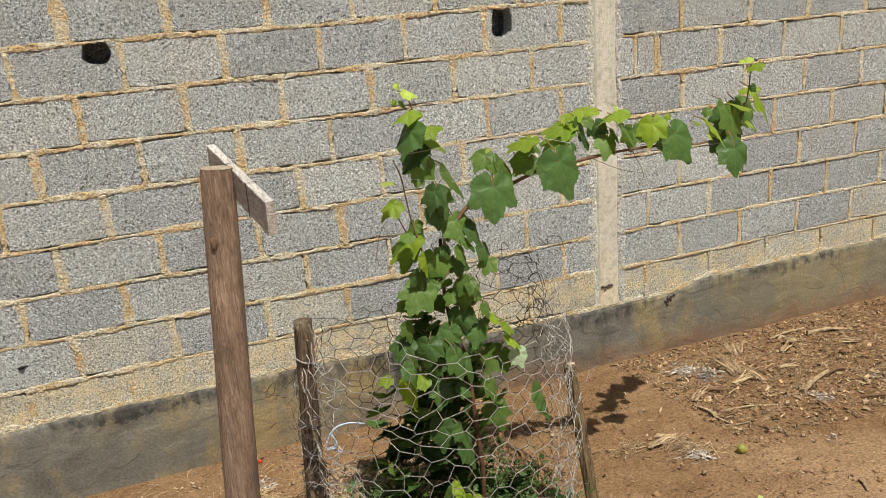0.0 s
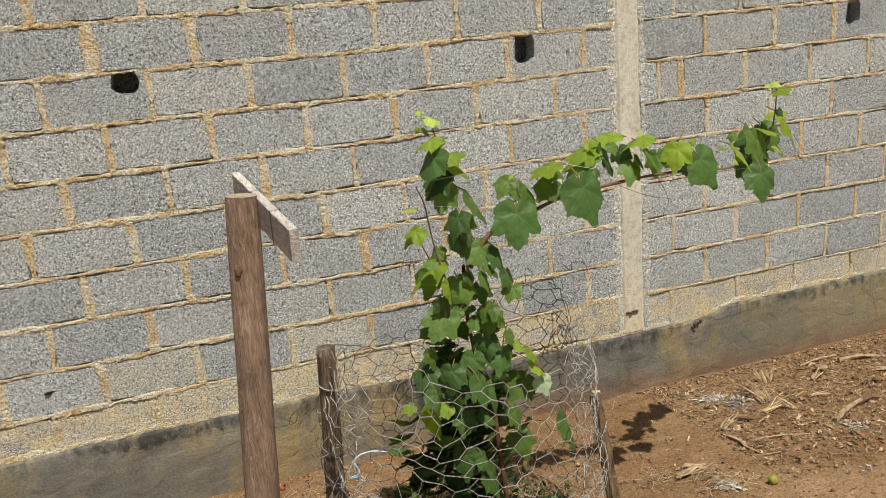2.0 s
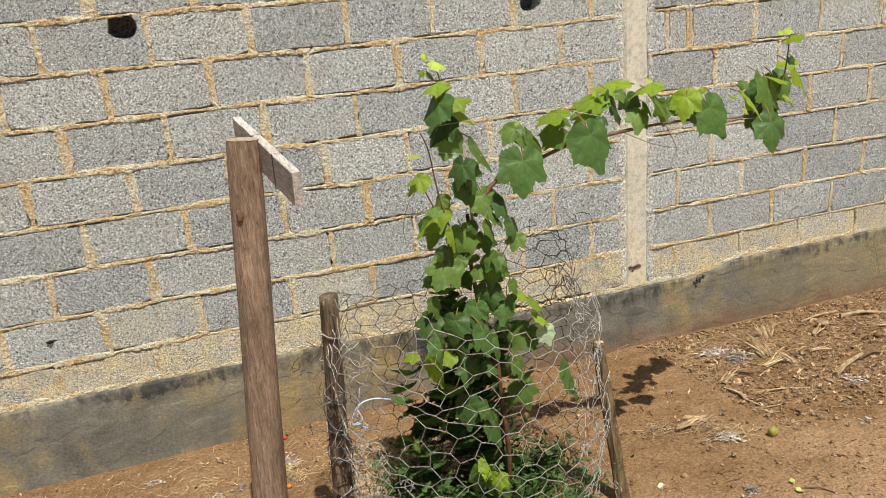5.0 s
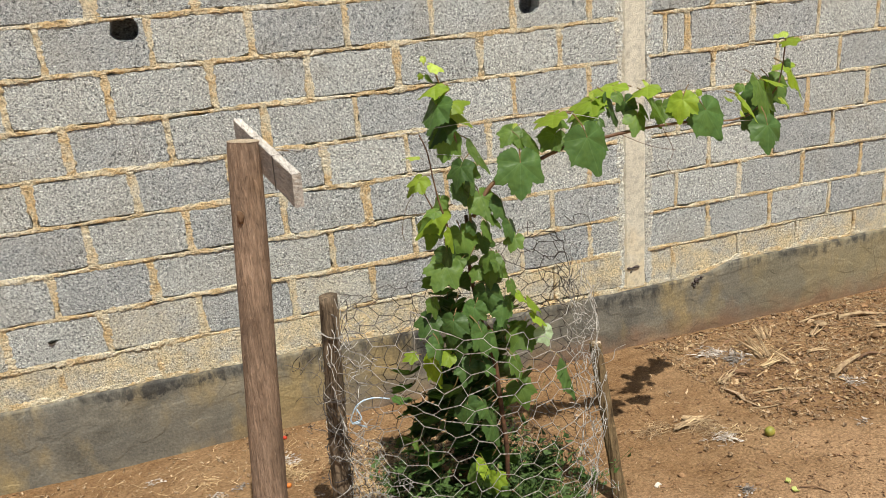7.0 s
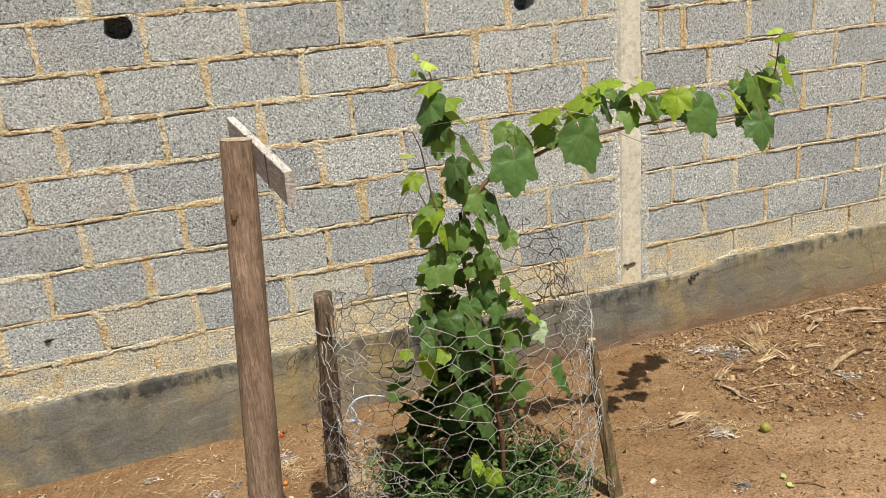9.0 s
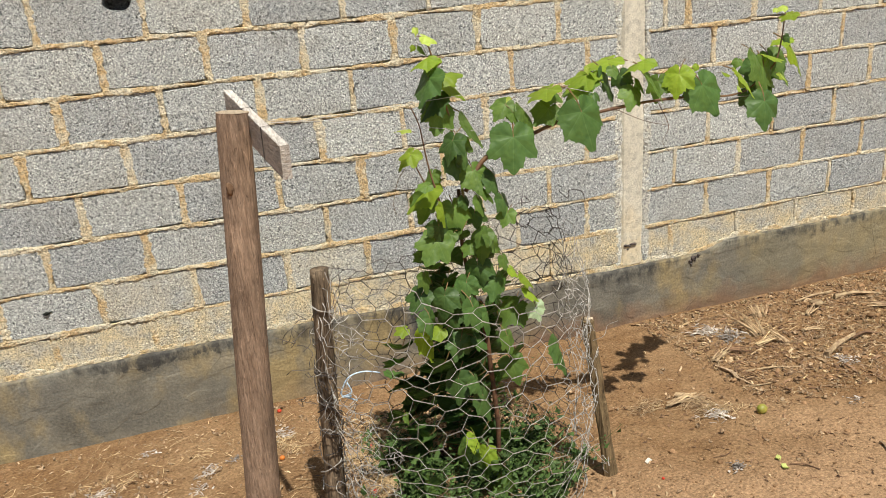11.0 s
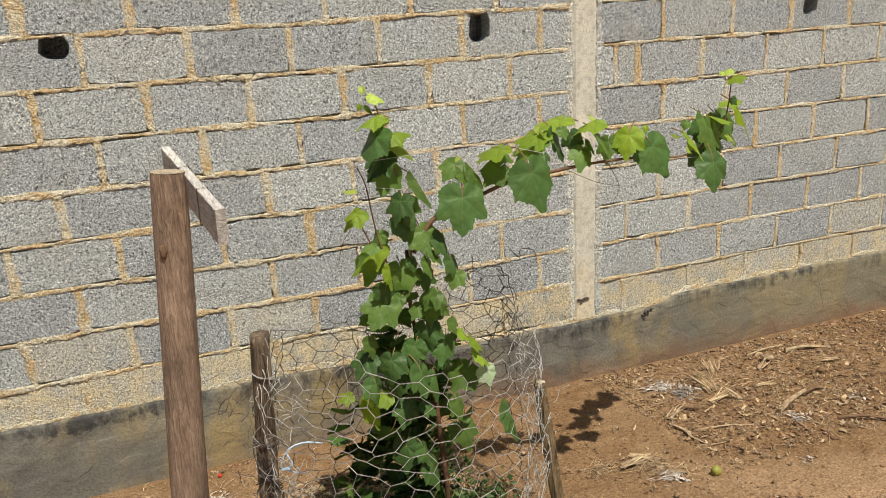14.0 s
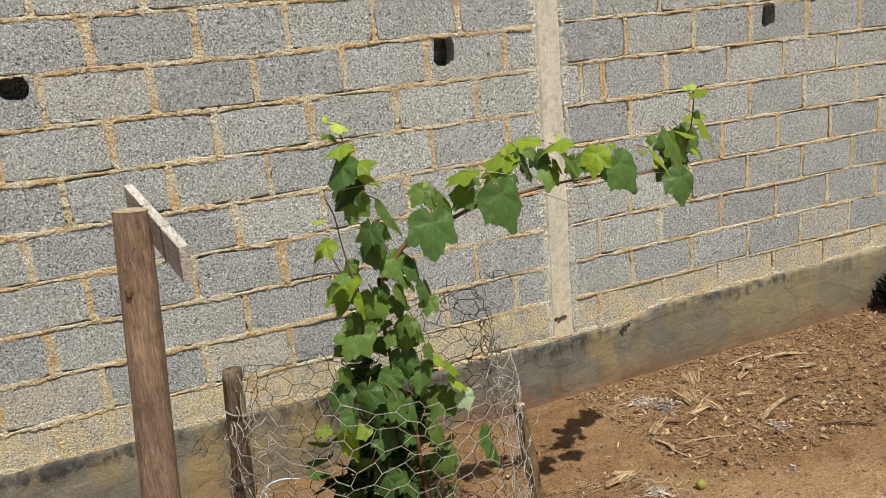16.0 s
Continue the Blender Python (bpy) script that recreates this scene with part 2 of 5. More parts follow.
def leaf_material(name, dark, light, through_colour, share):
    """Vine leaf: paler veins that fan from the stalk, some light passing through."""
    n = Nodes(name, 0.5, spec=0.25)
    p = n.where
    near = None
    for angle in (0.0, 50.0, -50.0, 100.0, -100.0):
        out = []
        for turn in (angle, angle - 90.0):
            d = n.tree.nodes.new("ShaderNodeVectorMath")
            d.operation = "DOT_PRODUCT"
            n.link(p, d.inputs[0])
            d.inputs[1].default_value = (math.cos(radians(turn)), 0.0, math.sin(radians(turn)))
            out.append(d.outputs["Value"])
        a = n.math("ADD", n.math("ABSOLUTE", out[0]), n.math("MULTIPLY", n.math("LESS_THAN", out[1], 0.0), 1.0))
        near = a if near is None else n.math("MINIMUM", near, a)
    vein = n.ramp(near, (0.003, 1.0), (0.013, 0.0))
    c = n.mix(n.ramp(n.noise(5.0, 3.0, 0.6), (0.3, 0.0), (0.7, 1.0)), dark, light)
    c = n.mix(1.0, c, n.ramp(n.random(), (0.0, 0.75), (1.0, 1.25)), "MULTIPLY")
    c = n.mix(n.math("MULTIPLY", vein, 0.18), c, tuple(min(1.0, v * 1.9 + 0.03) for v in light))
    n.bump(n.math("ADD", n.math("MULTIPLY", n.math("MINIMUM", near, 0.12), 3.0), n.noise(5.0, 1.0, 0.4)), 0.16, 0.05)
    n.colour(c)
    t = n.tree.nodes.new("ShaderNodeBsdfTranslucent")
    t.inputs["Color"].default_value = (*through_colour, 1.0)
    m = n.tree.nodes.new("ShaderNodeMixShader")
    m.inputs[0].default_value = share
    n.link(n.bsdf.outputs[0], m.inputs[1])
    n.link(t.outputs[0], m.inputs[2])
    n.link(m.outputs[0], n.tree.nodes["Material Output"].inputs["Surface"])
    return n.mat


M_BLOCK = block_material("concrete_block", 0.0)
M_PALE = block_material("pale_block", 0.0, 1.10)
M_WASHED = block_material("sand_washed_block", 1.0)
M_SPLASHED = block_material("lightly_sanded_block", 0.42)
M_BROKEN = block_material("broken_block_edge", 0.30, 1.28)
M_MORTAR = mortar_material()
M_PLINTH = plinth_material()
M_PILLAR = concrete_material()
M_SOIL = soil_material()
M_POST = wood_material("brown_pole_wood", (0.182, 0.119, 0.079), (0.345, 0.240, 0.165))
M_CUT = wood_material("sawn_end_wood", (0.30, 0.23, 0.15), (0.55, 0.45, 0.32), 1.0)
M_PLANK = wood_material("grey_plank_wood", (0.40, 0.36, 0.31), (0.66, 0.61, 0.54), 1.0, along=1)
M_OLD = wood_material("weathered_post_wood", (0.045, 0.032, 0.021), (0.30, 0.22, 0.142), 0.7)
M_STAKE = wood_material("stake_wood", (0.085, 0.056, 0.028), (0.25, 0.178, 0.092), 0.9)
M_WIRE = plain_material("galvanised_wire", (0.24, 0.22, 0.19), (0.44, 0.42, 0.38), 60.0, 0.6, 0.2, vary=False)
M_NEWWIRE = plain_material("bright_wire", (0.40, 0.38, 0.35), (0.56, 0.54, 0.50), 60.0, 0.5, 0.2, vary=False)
M_DARKWIRE = plain_material("dark_wire", (0.05, 0.042, 0.036), (0.12, 0.10, 0.085), 60.0, 0.7, 0.2, vary=False)
M_BARK = plain_material("vine_bark", (0.055, 0.030, 0.018), (0.17, 0.080, 0.040), 40.0, 0.8)
M_CANE = plain_material("vine_cane", (0.10, 0.05, 0.03), (0.20, 0.12, 0.06), 40.0, 0.7)
M_STALK = plain_material("leaf_stalk", (0.16, 0.15, 0.05), (0.24, 0.10, 0.05), 20.0, 0.6)
M_LEAF = {
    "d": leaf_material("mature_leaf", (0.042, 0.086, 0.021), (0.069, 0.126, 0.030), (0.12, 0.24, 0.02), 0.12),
    "m": leaf_material("green_leaf", (0.064, 0.116, 0.025), (0.112, 0.178, 0.036), (0.24, 0.42, 0.03), 0.26),
    "y": leaf_material("young_leaf", (0.150, 0.230, 0.020), (0.235, 0.325, 0.034), (0.42, 0.58, 0.03), 0.38),
    "s": leaf_material("sprouting_leaf", (0.30, 0.40, 0.05), (0.46, 0.56, 0.12), (0.55, 0.72, 0.10), 0.36),
    "p": leaf_material("pale_leaf_back", (0.30, 0.40, 0.22), (0.42, 0.52, 0.32), (0.4, 0.6, 0.2), 0.2),
}
M_WEED = plain_material("weed_leaf", (0.030, 0.062, 0.014), (0.080, 0.135, 0.030), 20.0, 0.65)
M_SPRIG = plain_material("sprig_leaf", (0.055, 0.105, 0.024), (0.14, 0.21, 0.05), 20.0, 0.6)
M_NEARBLACK = plain_material("near_black", (0.006, 0.008, 0.005), (0.02, 0.024, 0.014), 20.0, 0.7)
M_STRAW = plain_material("dry_straw", (0.40, 0.28, 0.14), (0.62, 0.47, 0.27), 30.0, 0.9)
M_HUSK = plain_material("dry_husk", (0.22, 0.14, 0.08), (0.50, 0.37, 0.21), 25.0, 0.9)
M_DEAD = plain_material("dead_leaf", (0.20, 0.125, 0.068), (0.54, 0.40, 0.25), 60.0, 0.9)
M_CHIP = plain_material("dark_chip", (0.10, 0.055, 0.03), (0.25, 0.15, 0.085), 25.0, 0.95)
M_CLOD = plain_material("soil_clod", (0.16, 0.092, 0.046), (0.29, 0.178, 0.095), 40.0, 1.0, spec=0.05)
M_FEATHER = plain_material("white_feather", (0.30, 0.25, 0.20), (0.60, 0.54, 0.47), 40.0, 0.8)
M_GREYFEATHER = plain_material("grey_feather", (0.15, 0.128, 0.108), (0.32, 0.28, 0.24), 40.0, 0.8)
M_LIME = plain_material("lime_peel", (0.15, 0.17, 0.025), (0.30, 0.25, 0.05), 25.0, 0.45, vary=False)
M_RED = plain_material("red_berry", (0.34, 0.020, 0.012), (0.50, 0.06, 0.025), 40.0, 0.3, vary=False)
M_ORANGE = plain_material("orange_berry", (0.48, 0.12, 0.02), (0.58, 0.20, 0.04), 40.0, 0.4, vary=False)
M_DARKBROWN = plain_material("dark_brown", (0.035, 0.028, 0.025), (0.09, 0.07, 0.06), 60.0, 0.8, vary=False)
M_BLUE = plain_material("pale_blue_cord", (0.34, 0.47, 0.58), (0.56, 0.67, 0.74), 60.0, 0.6, vary=False)
M_LEAFLET = plain_material("fallen_leaflet", (0.30, 0.34, 0.09), (0.44, 0.46, 0.15), 30.0, 0.7, vary=False)
M_PAPER = plain_material("white_scrap", (0.52, 0.47, 0.38), (0.66, 0.61, 0.52), 30.0, 0.8, vary=False)


# ---- helpers of the place ----
def mesh_of(name, bm, *materials, smooth=False):
    me = bpy.data.meshes.new(name)
    bm.to_mesh(me)
    bm.free()
    for m in materials:
        me.materials.append(m)
    if smooth:
        me.polygons.foreach_set("use_smooth", [True] * len(me.polygons))
    return me


def part(name, bm, material, parent=None, label="", smooth=False):
    ob = new(name, mesh_of(name, bm, material, smooth=smooth))
    ob.parent = parent
    return tagged(ob, label)


def thing(name, label, category, place=(0, 0, 0), group="", kind=""):
    ob = new(name)
    ob.location = place
    ob.empty_display_size = 0.05
    return tagged(ob, label, category, group, kind)


def soil_height(x, y):
    """The yard falls gently towards the wall."""
    s = max(0.0, -y)
    z = 0.12 * s if s < 3.2 else 0.384 + 0.06 * (1 - math.exp(-(s - 3.2) * 2.0))
    near = max(0.0, 1.0 - max(0.0, abs(x - 2.0) - 5.0) / 4.0) * max(0.0, 1.0 - max(0.0, s - 4.0) / 4.0)
    bump = 0.022 * noise.noise((x * 1.3, y * 1.3, 0.0)) + 0.010 * noise.noise((x * 5.0, y * 5.0, 3.0)) + 0.005 * noise.noise((x * 17.0, y * 17.0, 7.0))
    rough = min(1.0, max(0.0, (x - 2.0) / 0.7)) * min(1.0, max(0.0, (1.6 - s) / 0.5)) + 0.35
    bump += rough * (0.011 * noise.noise((x * 13.0, y * 13.0, 11.0)) + 0.006 * noise.noise((x * 34.0, y * 34.0, 15.0)))
    return z + bump * near * min(1.0, s / 0.25 + 0.25)


def smooth_line(points, steps):
    """Catmull-Rom through the points."""
    pts = [Vector(p) for p in points]
    pts = [pts[0] * 2 - pts[1], *pts, pts[-1] * 2 - pts[-2]]
    out = []
    for a, b, c, d in zip(pts, pts[1:], pts[2:], pts[3:]):
        for i in range(steps):
            t = i / steps
            out.append(0.5 * (2 * b + (c - a) * t + (2 * a - 5 * b + 4 * c - d) * t * t + (3 * b - a - 3 * c + d) * t ** 3))
    out.append(pts[-2])
    return out


def tube(bm, line, radii, sides=6, wobble=0.0, squash=1.0):
    """A tapering tube along the line; radii is one number or the two ends."""
    r0, r1 = radii if isinstance(radii, tuple) else (radii, radii)
    n, rings = len(line), []
    for i, p in enumerate(line):
        d = (line[min(n - 1, i + 1)] - line[max(0, i - 1)]).normalized()
        side = d.cross(Vector((0.13, 0.9, 0.41))).normalized()
        up = d.cross(side)
        r = r0 + (r1 - r0) * i / max(1, n - 1)
        ring = []
        for k in range(sides):
            a = 2 * math.pi * k / sides
            q = r * (1 + wobble * noise.noise((p.x * 9 + k * 1.7, p.y * 9, p.z * 9)))
            ring.append(bm.verts.new(p + side * math.cos(a) * q + up * math.sin(a) * q * squash))
        rings.append(ring)
    for a, b in zip(rings, rings[1:]):
        for k in range(sides):
            bm.faces.new((a[k], a[(k + 1) % sides], b[(k + 1) % sides], b[k]))
    bm.faces.new(rings[0][::-1])
    bm.faces.new(rings[-1])


def box(bm, x0, x1, y0, y1, z0, z1):
    v = [bm.verts.new((x, y, z)) for z in (z0, z1) for y in (y0, y1) for x in (x0, x1)]
    for f in ((0, 2, 3, 1), (4, 5, 7, 6), (0, 1, 5, 4), (2, 6, 7, 3), (0, 4, 6, 2), (1, 3, 7, 5)):
        bm.faces.new([v[i] for i in f])


def unit_ball(level):
    bm = bmesh.new()
    bmesh.ops.create_icosphere(bm, subdivisions=level, radius=1.0)
    bm.verts.index_update()
    out = [v.co.copy() for v in bm.verts], [[v.index for v in f.verts] for f in bm.faces]
    bm.free()
    return out


BALLS = {level: unit_ball(level) for level in (1, 2, 3)}


def lump(bm, centre, size, seed, squash=0.7, rough=0.35, level=1):
    """A rough pebble or clod."""
    c, (points, faces) = Vector(centre), BALLS[level]
    made = []
    for p in points:
        k = size * (1 + rough * noise.noise(p * 1.4 + Vector((seed * 3.1, seed, 0))))
        made.append(bm.verts.new(c + Vector((p.x * k, p.y * k * 0.85, p.z * k * squash))))
    for f in faces:
        bm.faces.new([made[i] for i in f])


# ---- ground ----
def build_ground():
    def steps(fine0, fine1, step, far):
        near = np.arange(fine0, fine1 + 1e-6, step).tolist()
        out, d = [], step
        while d < far:
            d *= 1.6
            out.append(d)
        return [near[0] - v for v in out[::-1]] + near + [near[-1] + v for v in out]

    xs, ys = steps(-1.4, 5.6, 0.016, 900.0), steps(-2.6, 0.06, 0.016, 900.0)
    verts = [(x, y, soil_height(x, y)) for y in ys for x in xs]
    w = len(xs)
    faces = [(j * w + i, j * w + i + 1, (j + 1) * w + i + 1, (j + 1) * w + i) for j in range(len(ys) - 1) for i in range(w - 1)]
    me = bpy.data.meshes.new("ground")
    me.from_pydata(verts, [], faces)
    me.materials.append(M_SOIL)
    me.polygons.foreach_set("use_smooth", [True] * len(faces))
    return tagged(new("ground", me), "bare reddish-brown soil of a yard beside a block wall", "ground", kind="structure")


build_ground()

# ---- block wall ----
PITCH_Z, BED = 0.205, 0.585
PILLAR = (2.408, 2.546)
HOLES = ((0.055, 0.164, 1.920), (1.862, 1.964, 1.872), (3.852, 3.945, 1.888))
rng = random.Random(5)


# upright joints of each course: left of the pillar | right of it
JOINTS = {
    -1: "-0.454 -0.032 0.39 0.801 1.209 1.605 1.997 | 2.723 3.158 3.564 3.989",
    0: "-0.221 0.189 0.618 1.009 1.41 1.81 2.205 | 2.943 3.361 3.780",
    1: "-0.398 0.015 0.42 0.832 1.245 1.61 1.990 | 2.734 3.141 3.573 3.992",
    2: "-0.209 0.208 0.636 1.026 1.43 1.82 2.21 | 2.937 3.352 3.771",
    3: "-0.393 0.018 0.43 0.855 1.248 1.665 2.06 | 2.74 3.155 3.576 3.991",
    4: "-0.208 0.201 0.613 1.026 1.42 1.810 2.216 | 2.950 3.36 3.776",
    5: "-0.400 -0.005 0.416 0.831 1.242 1.649 2.064 | 2.797 3.187 3.613 4.020",
    6: "-0.217 0.200 0.611 1.025 1.421 1.826 2.230 | 2.936 3.372 3.770",
    7: "-0.40 0.004 0.400 0.815 1.193 1.586 2.001 | 2.749 3.154 3.57",
    8: "-0.19 0.226 0.634 1.045 1.448 1.85 2.25 | 2.95 3.36 3.78",
}


def joints(course):
    """The upright joints of a course, on either side of the pillar."""
    text = JOINTS[course if course in JOINTS else 7 + (course + 1) % 2]
    left, right = ([float(v) for v in half.split()] for half in text.split("|"))
    while left[0] > -4.9:
        left.insert(0, left[0] - 0.41)
    while right[-1] < 9.2:
        right.append(right[-1] + 0.4185)
    return left + [PILLAR[0]], [PILLAR[1]] + right


def bed(course, x):
    """Height of the bed joint under a course: the masons' lines are not quite level."""
    z = BED + PITCH_Z * course + 0.003 * noise.noise((x * 1.9, course * 3.7, 4.0))
    if x < (PILLAR[0] + PILLAR[1]) / 2:
        return z - 0.009 - 0.007 * math.exp(-((x - 1.0) / 0.45) ** 2)
    return z - 0.019 + 0.0035 * course


def block_mesh(seed):
    """A block 1 x 1 in outline, with a worn uneven rim; face at y = 0."""
    r, bm = random.Random(seed), bmesh.new()
    xs, zs = [k / 8 - 0.5 for k in range(8)], [k / 4 - 0.5 for k in range(4)]
    outline = [(x, -0.5) for x in xs] + [(0.5, z) for z in zs] + [(-x, 0.5) for x in xs] + [(-0.5, -z) for z in zs]
    jit = [(x + r.uniform(-0.011, 0.007), z + r.uniform(-0.028, 0.024)) for x, z in outline]
    jit = [(x - math.copysign(0.012, x), z - math.copysign(0.03, z)) if abs(x) > 0.48 and abs(z) > 0.46 else (x, z) for x, z in jit]
    rims = []
    for inset, y in ((1.0, 0.09), (1.0, 0.010), (0.972, 0.0)):
        rims.append([bm.verts.new((x * (0.976 if inset < 1 else 1.0), y + (r.uniform(-0.0015, 0.0015) if inset < 1 else 0), z * (0.955 if inset < 1 else 1.0))) for x, z in jit])
    n = len(jit)
    for a, b in zip(rims, rims[1:]):
        for k in range(n):
            bm.faces.new((a[k], a[(k + 1) % n], b[(k + 1) % n], b[k]))
    mid = bm.verts.new((0, -0.0015, 0))
    for k in range(n):
        bm.faces.new((rims[2][k], rims[2][(k + 1) % n], mid))
    bmesh.ops.recalc_face_normals(bm, faces=bm.faces[:])
    return bm


def holed_block(x0, x1, z0, z1, hole):
    """A block with a putlog hole knocked in from its top edge."""
    a, b, low = hole
    bm, top = bmesh.new(), z1 + 0.004
    c, e = (0.030, 0.010) if a < 1.0 else (0.026, 0.012)
    outline = [(x0, z0), (x1, z0), (x1, z1), (b - e, top), (b + 0.004, z1 - 0.025 - e * 0.6), (b, low + c), (b - c * 0.4, low + c * 0.35), (b - c, low), (a + c, low + 0.003), (a + c * 0.35, low + c * 0.4), (a - 0.003, low + c), (a + 0.004, z1 - 0.02 - e * 0.6), (a + e, top), (x0, z1)]
    front = [bm.verts.new((x, 0.0, z)) for x, z in outline]
    rear = [bm.verts.new((x, 0.10, z)) for x, z in outline]
    bm.faces.new(front)
    for k in range(len(front)):
        m = (k + 1) % len(front)
        bm.faces.new((front[k], rear[k], rear[m], front[m]))
    bmesh.ops.recalc_face_normals(bm, faces=bm.faces[:])
    return bm


wall_bm = bmesh.new()
box(wall_bm, -5.0, 9.7, 0.17, 0.24, -0.3, 3.3)
box(wall_bm, -5.0, 9.7, 0.0, 0.17, 3.25, 3.3)
wall = part("wall_north", wall_bm, M_BLOCK)
tagged(wall, "unplastered grey concrete block wall with ochre mortar joints", "wall", kind="structure")


def build_mortar():
    step, x0, x1, z0, z1 = 0.03, -1.6, 5.7, 0.30, 2.75
    nx, nz = int((x1 - x0) / step), int((z1 - z0) / step)
    verts, faces = [], []
    for j in range(nz + 1):
        for i in range(nx + 1):
            x, z = x0 + i * step, z0 + j * step
            y = 0.021 + 0.004 * noise.noise((x * 21, z * 21, 1.0))
            verts.append((x, y, z))
    for j in range(nz):
        for i in range(nx):
            x, z = x0 + (i + 0.5) * step, z0 + (j + 0.5) * step
            if any(a - 0.003 < x < b + 0.003 and low - 0.01 < z < 2.012 for a, b, low in HOLES):
                continue
            a = j * (nx + 1) + i
            faces.append((a, a + 1, a + nx + 2, a + nx + 1))
    me = bpy.data.meshes.new("mortar")
    me.from_pydata(verts, [], faces)
    me.materials.append(M_MORTAR)
    me.polygons.foreach_set("use_smooth", [True] * len(faces))
    ob = new("mortar", me)
    ob.parent = wall
    tagged(ob, "rough ochre sand mortar in the joints")
    bm = bmesh.new()
    box(bm, -5.0, x0, 0.006, 0.17, 0.0, 3.25)
    box(bm, x1, 9.7, 0.006, 0.17, 0.0, 3.25)
    box(bm, x0, x1, 0.008, 0.17, z1, 3.25)
    part("mortar", bm, M_MORTAR, wall)


build_mortar()


def plinth_top(x):
    def ease(a, b):
        t = min(1.0, max(0.0, (x - a) / (b - a)))
        return t * t * (3 - 2 * t)

    low = ease(0.6, 1.9) * (1 - ease(2.92, 3.10))
    return 0.398 - 0.048 * low + 0.007 * noise.noise((x * 1.7, 0, 2.0)) + 0.006 * noise.noise((x * 7.0, 0, 5.0))


def build_pointing():
    """Mortar squeezed out of the joints: uneven ribs that smear over the block edges and shrink back elsewhere."""
    verts, faces = [], []
    across = (-1.0, -0.75, -0.4, 0.0, 0.4, 0.75, 1.0)

    def rib(points, side, width, seed):
        start = len(verts)
        for p in points:
            low = noise.noise((p[0] * 4.5, p[2] * 4.5, seed))
            mid = noise.noise((p[0] * 19, p[2] * 19, seed + 3))
            fine = noise.noise((p[0] * 60, p[2] * 60, seed + 7))
            shift = 0.004 * noise.noise((p[0] * 9, p[2] * 9, seed + 11))
            gap = noise.noise((p[0] * 5.5, p[2] * 5.5, seed + 21)) + 0.5 * noise.noise((p[0] * 17, p[2] * 17, seed + 23)) + 0.3 * fine
            for k, u in enumerate(across):
                w = width * (1.0 + 0.70 * low + 0.50 * mid + 0.45 * fine + 0.45 * noise.noise((p[0] * 30 + u * 5, p[2] * 30, seed + 5)))
                if side[1] and u > 0 and gap > 0.20:
                    w *= max(0.05, 1.0 - 4.0 * (gap - 0.20))
                d = shift + u * max(0.003, w)
                y = (0.012, -0.0015, -0.0030, -0.0030, -0.0025, -0.0010, 0.012)[k]
                y += 0.0042 * noise.noise(((p[0] + side[0] * d) * 75, (p[2] + side[1] * d) * 75, seed)) + 0.0035 * mid - 0.004 * low
                verts.append((p[0] + side[0] * d, y, p[2] + side[1] * d))
        m = len(across)
        for i in range(len(points) - 1):
            for k in range(m - 1):
                a = start + i * m + k
                f = (a, a + m, a + m + 1, a + 1)
                faces.append(f if side[1] else f[::-1])

    for course in range(-1, 10):
        left, right = joints(course)
        if course >= 0:
            for a, b in ((-1.5, PILLAR[0] - 0.01), (PILLAR[1] + 0.01, 5.65)):
                rib([(x, 0, bed(course, x)) for x in np.arange(a, b, 0.006)], (0, 1), 0.0135 if a < 0 else 0.0110, 1.0)
        else:
            rib([(x, 0, plinth_top(x) + 0.008) for x in np.arange(-1.5, 5.65, 0.009)], (0, 1), 0.022, 6.0)
        extra = [2.656, 2.780] if course == 5 else []
        for x in left[:-1] + right[1:] + extra:
            if -1.5 < x < 5.6:
                width = (0.0205 if x < 2.45 else 0.0165) + 0.010 * noise.noise((x * 5, course * 1.7, 0))
                if course == 7 and x < 0.9:
                    width *= 1.7
                rib([(x + 0.004 * noise.noise((x, zz * 6, 0)), 0, zz) for zz in np.arange(bed(course, x) + 0.004, bed(course + 1, x) - 0.003, 0.006)], (1, 0), width, 2.0)
    me = bpy.data.meshes.new("pointing")
    me.from_pydata(verts, [], faces)
    me.materials.append(M_MORTAR)
    ob = new("pointing", me)
    ob.parent = wall
    tagged(ob, "uneven ochre mortar squeezed from the joints")


build_pointing()


def build_rough_edges():
    """Broken block ends and concrete that leaked out along both sides of the pillar."""
    for x, out in ((PILLAR[0] - 0.016, -1), (PILLAR[1] + 0.016, 1)):
        verts, faces, zs = [], [], np.arange(0.37, 2.8, 0.008).tolist()
        for z in zs:
            reach = 0.030 + 0.018 * noise.noise((x, z * 14, 1.0)) + 0.010 * noise.noise((x, z * 45, 5.0))
            for k in range(6):
                u = (k / 5 - 0.5) * 2 * max(0.008, reach)
                y = (0.010, -0.0015, -0.003, -0.003, -0.001, 0.010)[k] + 0.006 * noise.noise(((x + u) * 60, z * 60, 2.0))
                verts.append((x + u, y, z))
        for i in range(len(zs) - 1):
            for k in range(5):
                a = i * 6 + k
                faces.append((a, a + 1, a + 7, a + 6))
        me = bpy.data.meshes.new("broken_edge")
        me.from_pydata(verts, [], faces)
        me.materials.append(M_BROKEN)
        ob = new("broken_edge", me)
        ob.parent = wall
        tagged(ob, "rough pale edge of broken block beside the pillar")


build_rough_edges()


